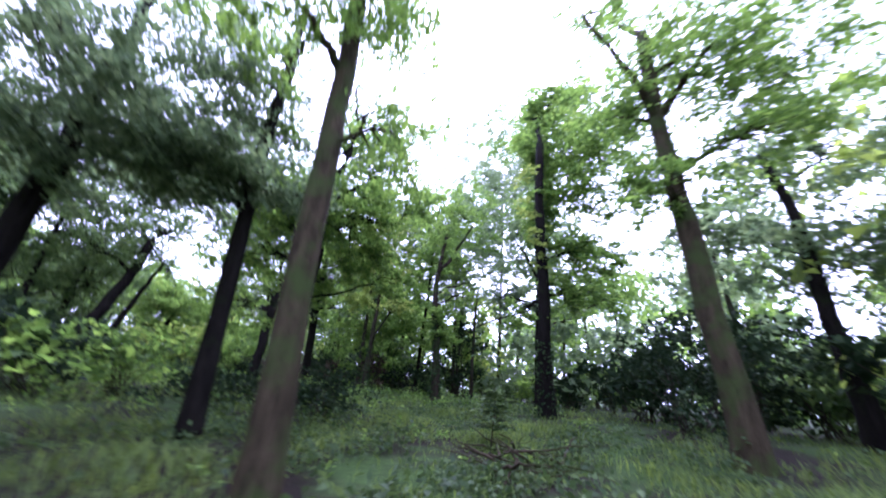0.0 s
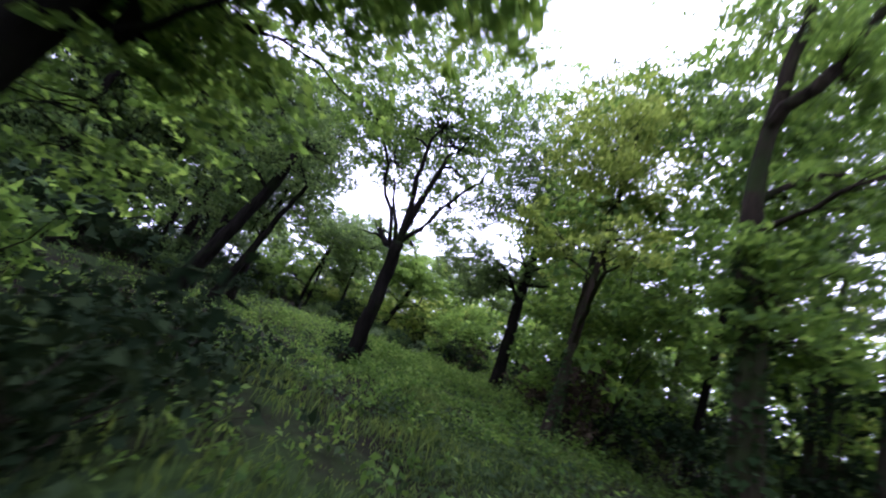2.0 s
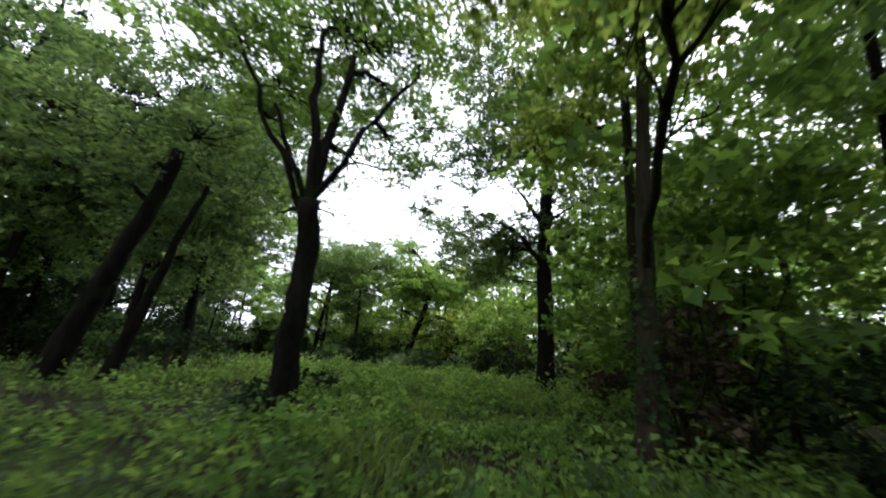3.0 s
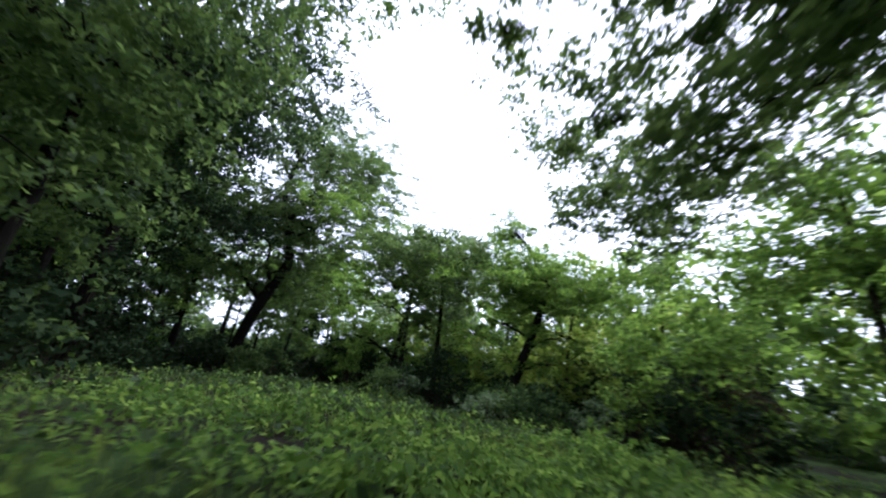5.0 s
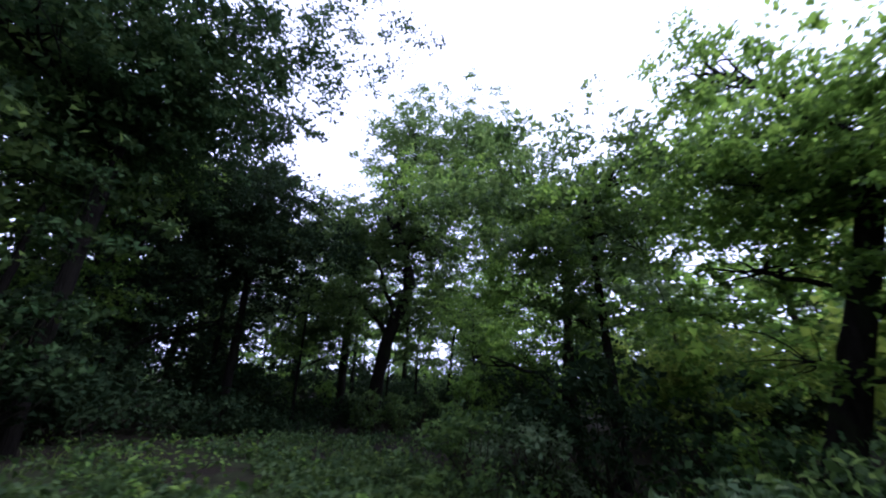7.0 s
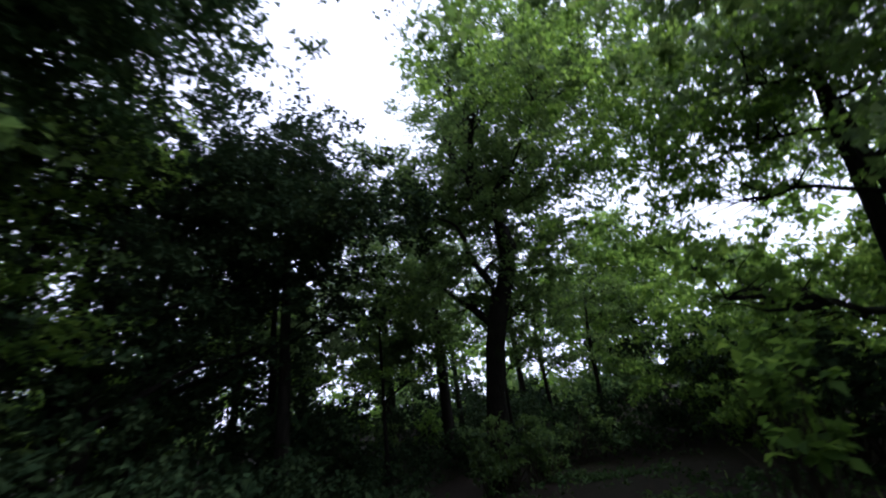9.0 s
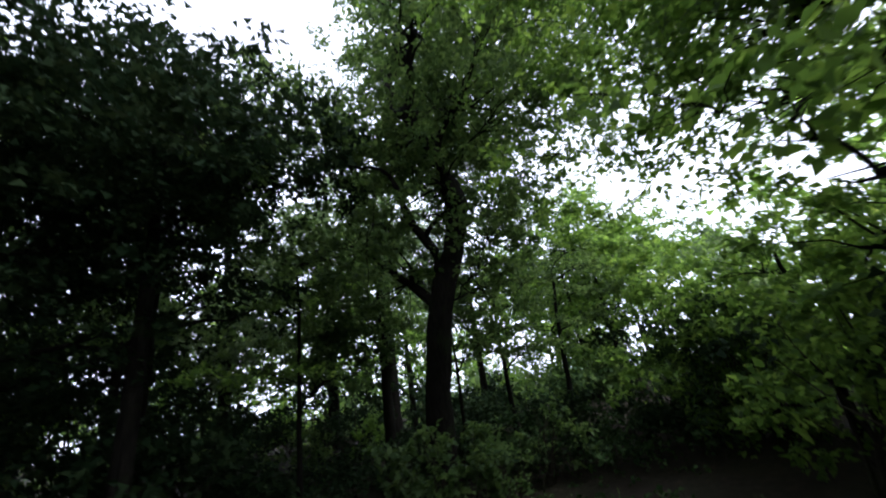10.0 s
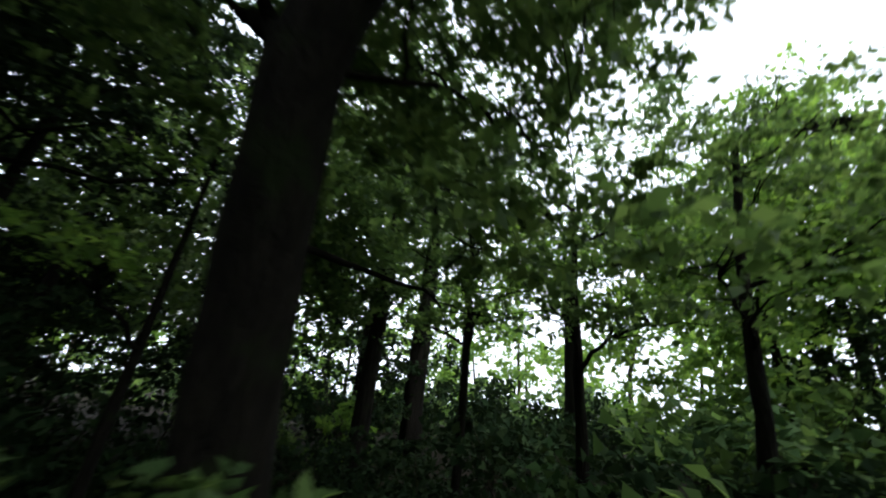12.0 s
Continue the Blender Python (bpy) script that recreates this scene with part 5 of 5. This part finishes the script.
shrub(-35.18, 12.17, 2.43, 1.0, "dark", 0.18, 1.7, 157, "low dark green brush between the trunks")
shrub(-38.49, 14.65, 2.81, 1.3, "dark", 0.18, 1.7, 158, "low dark green brush between the trunks")
shrub(-38.27, 13.55, 2.43, 0.9, "dark", 0.18, 1.7, 159, "low dark green brush between the trunks")
shrub(-42.88, 15.23, 2.75, 1.2, "dark", 0.26, 1.7, 160, "low dark green brush between the trunks")
shrub(-40.78, 12.43, 2.62, 1.1, "dark", 0.26, 1.7, 161, "low dark green brush between the trunks")
shrub(-45.78, 15.17, 3.06, 1.4, "dark", 0.26, 1.7, 162, "low dark green brush between the trunks")
shrub(-45.78, 11.26, 3.06, 1.2, "dark", 0.26, 1.7, 163, "low dark green brush between the trunks")
shrub(-48.04, 15.88, 2.84, 1.5, "dark", 0.26, 1.7, 164, "low dark green brush between the trunks")
shrub(-38.14, 19.06, 0.81, 1.47, "ivy", 0.16, 1.8, 165, "large-leaved hazel bush beside the path")
shrub(-33.61, 17.69, 0.71, 0.89, "ivy", 0.14, 1.8, 166, "large-leaved hazel bush beside the path")
shrub(-41.81, 20.17, 1.4, 2.11, "ivy", 0.26, 1.8, 167, "green leafy bush in the undergrowth")
shrub(-5.24, 8.97, 1.12, 0.5, "dark", 0.18, 1.7, 168, "dense shaded bush on the woodland floor")
shrub(-7.85, 27.58, 1.03, 2.12, "dark", 0.18, 1.7, 169, "dense shaded bush on the woodland floor")
shrub(-6.17, 11.75, 1.5, 0.6, "dark", 0.16, 1.7, 170, "dense shaded bush on the woodland floor")
shrub(-5.08, 11.25, 1.19, 0.5, "dark", 0.16, 1.7, 171, "dense shaded bush on the woodland floor")
shrub(-38.28, 6.65, 2.62, 3.04, "dark", 0.26, 1.7, 172, "dense shaded bush on the woodland floor")
shrub(-33.42, 14.13, 1.37, 0.7, "dark", 0.18, 1.7, 173, "low dark green brush between the trunks")
shrub(-34.75, 7.96, 2.43, 4.23, "dark", 0.26, 1.7, 174, "dense shaded bush on the woodland floor")
shrub(-4.15, 11.09, 1.12, 0.5, "dark", 0.16, 1.7, 175, "dense shaded bush on the woodland floor")
shrub(-6.47, 10.86, 0.94, 0.7, "dark", 0.18, 1.7, 176, "dense shaded bush on the woodland floor")
shrub(-3.53, 10.46, 0.95, 0.5, "dark", 0.16, 1.7, 177, "dense shaded bush on the woodland floor")
shrub(-38.03, 27.14, 1.68, 1.26, "dark", 0.18, 1.7, 178, "dense shaded bush on the woodland floor")
shrub(-30.35, 16.34, 1.0, 0.6, "dark", 0.16, 1.7, 179, "dense shaded bush on the woodland floor")
shrub(-31.67, 1.95, 3.49, 6.42, "dark", 0.26, 1.7, 180, "dense shaded bush on the woodland floor")
shrub(-34.16, 2.67, 3, 6.74, "dark", 0.26, 1.7, 181, "dense shaded bush on the woodland floor")
shrub(-5.8, 22.99, 0.94, 1.63, "brown", 0.12, 1.8, 182, "heap of dead brown bracken under the trees")
shrub(-15.21, 30.62, 1.72, 2.31, "brown", 0.12, 1.8, 183, "heap of dead brown bracken under the trees")
shrub(-3.22, 19.43, 0.7, 2.04, "brown", 0.12, 1.8, 184, "heap of dead brown bracken under the trees")
shrub(-19.26, 31.12, 0.98, 1.52, "pale", 0.16, 1.8, 185, "pale grey-green leafy shrub with light leaf undersides")
shrub(1.79, 23.83, 1.68, 4.14, "dark", 0.26, 1.7, 186, "dense shaded bush on the woodland floor")
shrub(1.62, 27.32, 2.25, 6.17, "green", 0.26, 1.8, 187, "green leafy bush in the undergrowth")
shrub(-35.67, 10.54, 2.75, 1.2, "dark", 0.26, 1.7, 188, "low dark green brush between the trunks")
shrub(-39.83, 16.42, 3.18, 1.3, "dark", 0.18, 1.7, 189, "low dark green brush between the trunks")
shrub(-46.51, 23.51, 2.03, 4.47, "dark", 0.26, 1.7, 190, "dense shaded bush on the woodland floor")
shrub(-42.1, 9.74, 3.85, 4.79, "dark", 0.26, 1.7, 191, "dense shaded bush on the woodland floor")
shrub(-45.77, 15.6, 4.06, 1.4, "dark", 0.26, 1.7, 192, "low dark green brush between the trunks")
shrub(10.81, 13.66, 3.18, 3.88, "dark", 0.26, 1.7, 193, "dense shaded bush on the woodland floor")
shrub(-20.82, 14.87, 1.25, 3.04, "dark", 0.18, 1.7, 194, "dense shaded bush on the woodland floor")

# ---- fill of the wood: the same few young trees again and again ----
FILL = [(-10.5, 44.8), (-40.1, 1.5), (-17.1, 51.7), (-10.8, 51.2), (-25.1, 46.2), (-50.3, 30.4), (8.4, -7.2), (-9.1, 33.9), (12.2, 7.3), (22.0, 23.3), (21.0, -2.9), (-40.4, 43.2), (-15.6, -7.8), (17.4, 20.7), (13.3, 26.9), (-38.4, 34.6), (-19.8, 43.1), (-29.5, 39.1), (-34.6, -5.4), (19.6, 13.1), (14.5, 34.0), (-28.7, 43.5), (16.9, -13.2), (-20.2, 48.6), (21.4, 5.3), (-9.6, -5.1), (7.0, 33.1), (-15.8, -15.3), (10.6, -14.5), (2.6, 43.8), (-11.9, -11.3), (-9.9, 39.7), (-33.1, -0.3), (-7.5, -10.9), (-18.4, -2.9), (-14.7, 3.0), (2.2, -8.8), (15.4, 0.8), (8.6, 25.4), (-33.5, 31.8), (-1.1, 36.4), (14.5, -9.2), (-18.1, -9.1), (2.8, -13.3), (-21.7, -9.4), (-19.5, 1.8)]
FILL_BEYOND = [(12.4, -5.4), (2.0, 31.5), (-37.7, 47.6), (-4.3, 40.5), (-17.2, 35.8), (-1.0, -16.9), (-13.4, -2.4), (-25.1, 34.9), (-36.9, 39.9), (9.7, 37.0), (-9.4, 0.1), (-25.8, -6.6), (-12.8, 36.1), (-48.5, 0.7), (-20.5, -15.5), (-42.8, 35.5), (-24.8, 42.2), (3.9, -17.1), (-30.8, 34.8), (-4.0, -9.0), (-33.7, 47.8), (-45.5, 42.6), (19.3, -9.3), (-24.7, 50.3), (11.1, 2.3), (6.3, 19.9), (-6.4, 49.4), (20.2, -16.9), (-14.5, 44.2), (13.5, 15.6), (23.0, -11.9), (16.1, 9.9), (-1.9, 47.6), (-27.5, 2.5), (4.8, 38.6), (-26.9, -2.2), (-5.3, 29.6), (-21.2, 37.8)]


def fill_tree(seed, leaf):
    rng = np.random.default_rng(seed)
    x, y = 40.0 + 6 * seed, 60.0
    z = float(ground(x, y))
    crown = [(x + rng.normal() * 0.9, y + rng.normal() * 0.9, z + h, rng.uniform(1.7, 2.4), rng.uniform(1.0, 1.6), 1.5) for h in (1.6, 2.4, 3.4, 4.6, 5.8, 7.0, 8.2)]
    return wood_tree(x, y, 0.26, z + 7.6, (rng.normal() * 0.04, rng.normal() * 0.04), crown, leaf, 0.37, "dark", 0, seed, "slender young woodland tree with layered green leaves", "young woodland trees")


young = [fill_tree(1, "green"), fill_tree(2, "grey"), fill_tree(3, "green"), fill_tree(4, "gold"), fill_tree(5, "grey")]
rng = random.Random(8)
for k, (x, y) in enumerate(FILL + FILL_BEYOND):
    s = rng.uniform(0.8, 1.25)
    m = pose(x, y, float(ground(x, y)), 0, 0, rng.uniform(0, 360)) @ Matrix.Diagonal((s, s, s, 1))
    if k < len(young):
        young[k].matrix_basis = m
    else:
        ob = copy_thing(young[rng.choice((0, 0, 1, 1, 2, 2, 3, 4))], m)
        ob.matrix_basis = m


# ---- understorey: shade-dark and green bushes between the trunks ----
UNDER = [(-48.9, 4.3), (-18.8, 49.4), (-18.9, 14.2), (4.2, -11.4), (-0.5, 40.3), (-40.2, 11.8), (1.9, -11.0), (-41.7, 15.6), (-2.2, -9.1), (-41.2, 33.9), (10.0, 6.5), (4.0, 27.6), (-48.4, 11.4), (-42.5, 19.8), (-39.7, 27.4), (9.5, 36.7), (9.9, 16.3), (8.1, 14.4), (7.2, -6.7), (-51.5, 9.3), (-42.2, 8.6), (9.2, 25.5), (-47.0, 9.0), (-3.2, 33.6), (-7.1, 31.6), (-52.2, 30.2), (-43.6, 1.0), (-54.7, 26.3), (-2.5, -11.5), (-34.0, 35.5), (0.9, 28.6), (-42.4, 3.1), (-8.8, -5.9), (7.9, -3.0), (11.6, -2.7), (-23.8, 35.6), (-40.0, 1.5), (-29.4, -0.2), (-31.3, 42.4), (13.2, 29.4), (-33.4, 39.5), (-11.4, 7.2), (10.4, 27.9), (-45.6, 21.4), (6.3, -9.7), (-39.0, 9.4), (-44.8, 3.3), (12.1, 7.8)]
UNDER += [(5.0, 39.3), (-25.3, 39.1), (-0.0, 26.2), (-27.9, 31.1), (6.8, 19.5), (-58.2, 18.8), (-17.2, 43.7), (6.8, 32.7), (-44.0, 33.2), (-10.1, 9.5), (-53.2, 33.8), (-26.9, 36.7), (-21.4, 36.0), (9.0, -7.9), (-17.8, 38.0), (-54.3, 15.7), (-37.5, 40.2), (-50.2, 34.6), (-48.6, 30.1), (-35.5, 31.9), (6.6, 27.0), (-40.6, 25.1), (-5.1, -7.7), (9.4, 31.3), (-57.0, 14.7), (15.6, 31.4), (-10.6, 35.1), (-4.1, 30.4), (-48.6, 21.8), (-51.0, 15.7), (-22.7, 48.0), (10.2, 21.8), (17.0, 26.6), (-36.0, 37.3), (-4.0, 38.2), (-46.3, 1.1), (-40.0, 40.8), (-34.8, 43.3), (16.4, 15.1), (13.1, 11.1), (-31.6, 2.9)]

bushes = []
for k, (leaf, r, h) in enumerate((("dark", 1.7, 2.2), ("dark", 1.4, 3.0), ("deep", 1.6, 2.4), ("deep", 1.5, 1.8), ("green", 1.3, 2.6))):
    bushes.append(shrub(40.0 + 6 * k, 70.0, r, h, leaf, 0.31, 2.2, 301 + k, "understorey bush between the woodland trunks", group="understorey bushes"))
rng = random.Random(9)
for k, (x, y) in enumerate(UNDER):
    s = rng.uniform(0.75, 1.3)
    m = pose(x, y, float(ground(x, y)), 0, 0, rng.uniform(0, 360)) @ Matrix.Diagonal((s, s, s, 1))
    if k < len(bushes):
        bushes[k].matrix_basis = m
    else:
        ob = copy_thing(bushes[rng.choice((0, 0, 1, 1, 2, 2, 3, 4))], m)
        ob.matrix_basis = m


# ---- far woods ----
def far_woods(count, seed):
    rng = np.random.default_rng(seed)
    stems, places = Wood(), []
    for k in range(count):
        a = 2 * math.pi * (k + rng.uniform(-0.4, 0.4)) / count
        d = rng.uniform(34, 62)
        x, y = -18 + d * 1.15 * math.cos(a), 15 + d * math.sin(a)
        z, h = float(ground(x, y)), rng.uniform(9, 17)
        stems.stem(rng, bent(rng, (x, y, z - 0.2), (x + rng.normal() * 0.8, y + rng.normal() * 0.8, z + 0.8 * h), 6, 0.1), np.linspace(0.24, 0.06, 6), 6)
        blobs = [(x + rng.normal() * 2, y + rng.normal() * 2, z + h * rng.uniform(0.35, 1.0), rng.uniform(1.8, 3.2), rng.uniform(1.2, 2.4), 1.7) for _ in range(6)]
        places.append(foliage(rng, blobs, 0.7)[0])
    v, q = leaf_quads(rng, np.concatenate(places), 0.7)
    w = part("distant_woods", mesh_from("distant_woods", v, q), LEAF["green"])
    tagged(w, "distant green tree crowns closing the wood all round", "trees", kind="stuff")
    t = part("distant_trunks", stems.mesh("distant_trunks"), BARK["dark"])
    tagged(t, "thin dark trunks of the distant trees", "trees", kind="stuff")


far_woods(80, 5)


def far_thicket(count, seed):
    """Waist-high to man-high scrub between the far trunks."""
    rng = np.random.default_rng(seed)
    blobs = []
    for k in range(count):
        a, d = 2 * math.pi * rng.uniform(), rng.uniform(30, 58)
        x, y = -18 + d * 1.15 * math.cos(a), 15 + d * math.sin(a)
        h = rng.uniform(0.9, 2.6)
        blobs.append((x, y, float(ground(x, y)) + 0.9 * h, rng.uniform(1.2, 3.0), h, 2.2))
    v, q = leaf_quads(rng, foliage(rng, blobs, 0.65)[0], 0.65)
    tagged(part("distant_thicket", mesh_from("distant_thicket", v, q), LEAF["deep"]), "distant scrub between the trunks", "undergrowth", kind="stuff")


far_thicket(260, 6)


# ---- undergrowth ----
def along_trail(rng, n, first, last, reach):
    """Places on the plan beside the trail, thinning out away from it."""
    k = rng.integers(first, last, n)
    t = rng.uniform(0, 1, (n, 1))
    return TRAIL[k] * (1 - t) + TRAIL[k + 1] * t + rng.normal(size=(n, 2)) * reach * rng.uniform(0.1, 1, (n, 1))


def leafy_floor(name, n, leaf, length, height, first, last, reach, seed, label, bare=0.0):
    """Low plants: each a stalk's worth of leaves in tiers, standing in drifts."""
    rng = np.random.default_rng(seed)
    xy = along_trail(rng, n, first, last, reach)
    drift = np.sin(0.9 * xy[:, 0] + seed) * np.sin(0.8 * xy[:, 1] + 2 * seed) + 0.6 * np.sin(2.3 * xy[:, 0] - 1.4 * xy[:, 1])
    xy = xy[drift > bare + 0.5 * rng.normal(size=n)]
    lumps = 0.66 + 0.5 * np.sin(2.6 * xy[:, 0] + 1.3 * xy[:, 1]) * np.sin(2.9 * xy[:, 1] - 0.8 * xy[:, 0]) + 0.2 * np.sin(5.1 * xy[:, 0] + 4.3 * xy[:, 1])
    tall = lumps * height * rng.uniform(0.4, 1.15, len(xy)) * np.where(off_trail(xy) > 0.7, 1.0, 0.4)
    z = ground(xy[:, 0], xy[:, 1])
    places = []
    for k in range(7):
        f = 0.25 + 0.125 * k
        spread = (1.25 - f) * 0.12
        places.append(np.column_stack([xy + rng.normal(size=xy.shape) * spread, z + f * tall]))
    v, q = leaf_quads(rng, np.concatenate(places), length, 0.9, 0.75, 0.6)
    return tagged(part(name, mesh_from(name, v, q), LEAF[leaf]), label, "undergrowth", kind="stuff")


def grass(n, first, last, reach, seed):
    """Upright blades, bent over at the tip."""
    rng = np.random.default_rng(seed)
    xy = along_trail(rng, n, first, last, reach)
    drift = np.sin(0.7 * xy[:, 0] + 1) * np.sin(0.6 * xy[:, 1] + 2) + 0.5 * np.sin(1.9 * xy[:, 0] - 1.1 * xy[:, 1])
    xy = xy[drift > -0.15 + 0.3 * rng.normal(size=n)]
    n = len(xy)
    a = rng.uniform(0, 2 * math.pi, n)
    lean = np.stack([np.cos(a), np.sin(a)], -1)
    tuft = 0.6 + 0.5 * np.sin(1.7 * xy[:, 0]) * np.sin(1.9 * xy[:, 1])
    h = rng.uniform(0.1, 0.36, n) * tuft * np.where(off_trail(xy) > 0.5, 1.0, 0.5)
    foot = np.column_stack([xy, ground(xy[:, 0], xy[:, 1]) - 0.02])
    side = np.stack([-lean[:, 1], lean[:, 0], 0 * a], -1) * 0.011
    tip = foot + np.column_stack([lean * (h * 0.7)[:, None], h])
    mid = foot + np.column_stack([lean * (h * 0.18)[:, None], 0.65 * h])
    v = np.stack([foot, mid + side, tip, mid - side], 1).reshape(-1, 3)
    return tagged(part("grass", mesh_from("grass", v, np.arange(4 * n).reshape(-1, 4)), LEAF["grass"]), "long green woodland grass", "grass", kind="stuff")


grass(110000, 0, 11, 7.5, 3)
leafy_floor("nettles", 9000, "fern", 0.1, 0.38, 0, 7, 8.0, 4, "low nettle and bramble leaves in the grass", 0.25)
leafy_floor("young_bracken", 9500, "nettle", 0.11, 0.5, 7, 10, 6.5, 9, "knee-high green bramble and nettle leaves on the floor", 0.1)
leafy_floor("low_nettles", 8000, "nettle", 0.09, 0.42, 6, 9, 6.5, 14, "low light green nettle leaves on the floor", 0.4)
leafy_floor("brambles", 6000, "fern", 0.12, 0.34, 10, 13, 5.0, 12, "low green bramble leaves covering the shaded floor", -0.1)
leafy_floor("seedlings", 2000, "ivy", 0.12, 0.24, 13, 18, 6.0, 10, "scattered broad-leaved seedlings on the shaded floor", 0.6)


# ---- small things along the trail ----
def sapling(x, y, h, seed, label):
    """A young tree with flat tiers of long leaves."""
    rng = np.random.default_rng(seed)
    z0 = float(ground(x, y))
    thing = new("sapling")
    thing.location = (x, y, z0)
    stem = Wood()
    line = bent(rng, (0, 0, -0.05), (0.05, 0.04, h), 7, 0.08)
    stem.stem(rng, line, np.linspace(0.018, 0.005, 7), 6, 0.0)
    part("stem", stem.mesh("stem"), BARK["mossy"], thing, smooth=True)
    places = []
    for k in range(6):
        f = 0.35 + 0.12 * k
        for a in np.arange(0, 2 * math.pi, 0.9) + rng.uniform(0, 1):
            reach = (1.15 - f) * 0.75 * h * rng.uniform(0.7, 1.1)
            way = np.array([math.cos(a), math.sin(a), 0.12])
            tip = np.array([0.05 * f, 0.04 * f, f * h]) + way * reach
            twig = Wood()
            twig.stem(rng, bent(rng, (0.05 * f, 0.04 * f, f * h), tip, 4, 0.1), np.linspace(0.006, 0.002, 4), 4, 0.0)
            part("twig", twig.mesh("twig"), BARK["mossy"], thing)
            s = rng.uniform(0.25, 1.05, 16)
            places.append(np.array([0.05 * f, 0.04 * f, f * h]) + way * (reach * s)[:, None] + rng.normal(size=(16, 3)) * [0.05, 0.05, 0.012])
    v, q = leaf_quads(rng, np.concatenate(places), 0.11, 1.0, 0.25, 0.45)
    tagged(part("foliage", mesh_from("foliage", v, q), LEAF["fern"], thing), kind="stuff")
    return tagged(thing, label, "sapling")


def brush_pile(x, y, r, seed, label):
    """A heap of dead branches."""
    rng = np.random.default_rng(seed)
    z0 = float(ground(x, y))
    pile = new("brush_pile")
    pile.location = (x, y, z0)
    for k in range(34):
        a, b = rng.uniform(0, 2 * math.pi, 2)
        foot = np.array([math.cos(a), math.sin(a), 0]) * r * rng.uniform(0.2, 1.1)
        far = foot + np.array([math.cos(b), math.sin(b), 0]) * rng.uniform(0.5, 1.4) * r
        foot[2], far[2] = rng.uniform(0.0, 0.25), rng.uniform(0.0, 0.4)
        stick = Wood()
        thick = rng.uniform(0.008, 0.028)
        stick.stem(rng, bent(rng, foot, far, 6, 0.15), np.linspace(thick, 0.4 * thick, 6), 6, 0.05)
        part("dead_branch", stick.mesh("dead_branch"), BARK["brown"], pile)
    return tagged(pile, label, "branches")


sapling(1.09, 7.01, 0.97, 201, "young tree with flat tiers of pale green leaves")
sapling(2.40, 12.82, 0.9, 202, "low sapling with flat pale leaf tiers in the grass")
brush_pile(1.25, 5.6, 0.8, 203, "heap of dead brown branches in the grass")
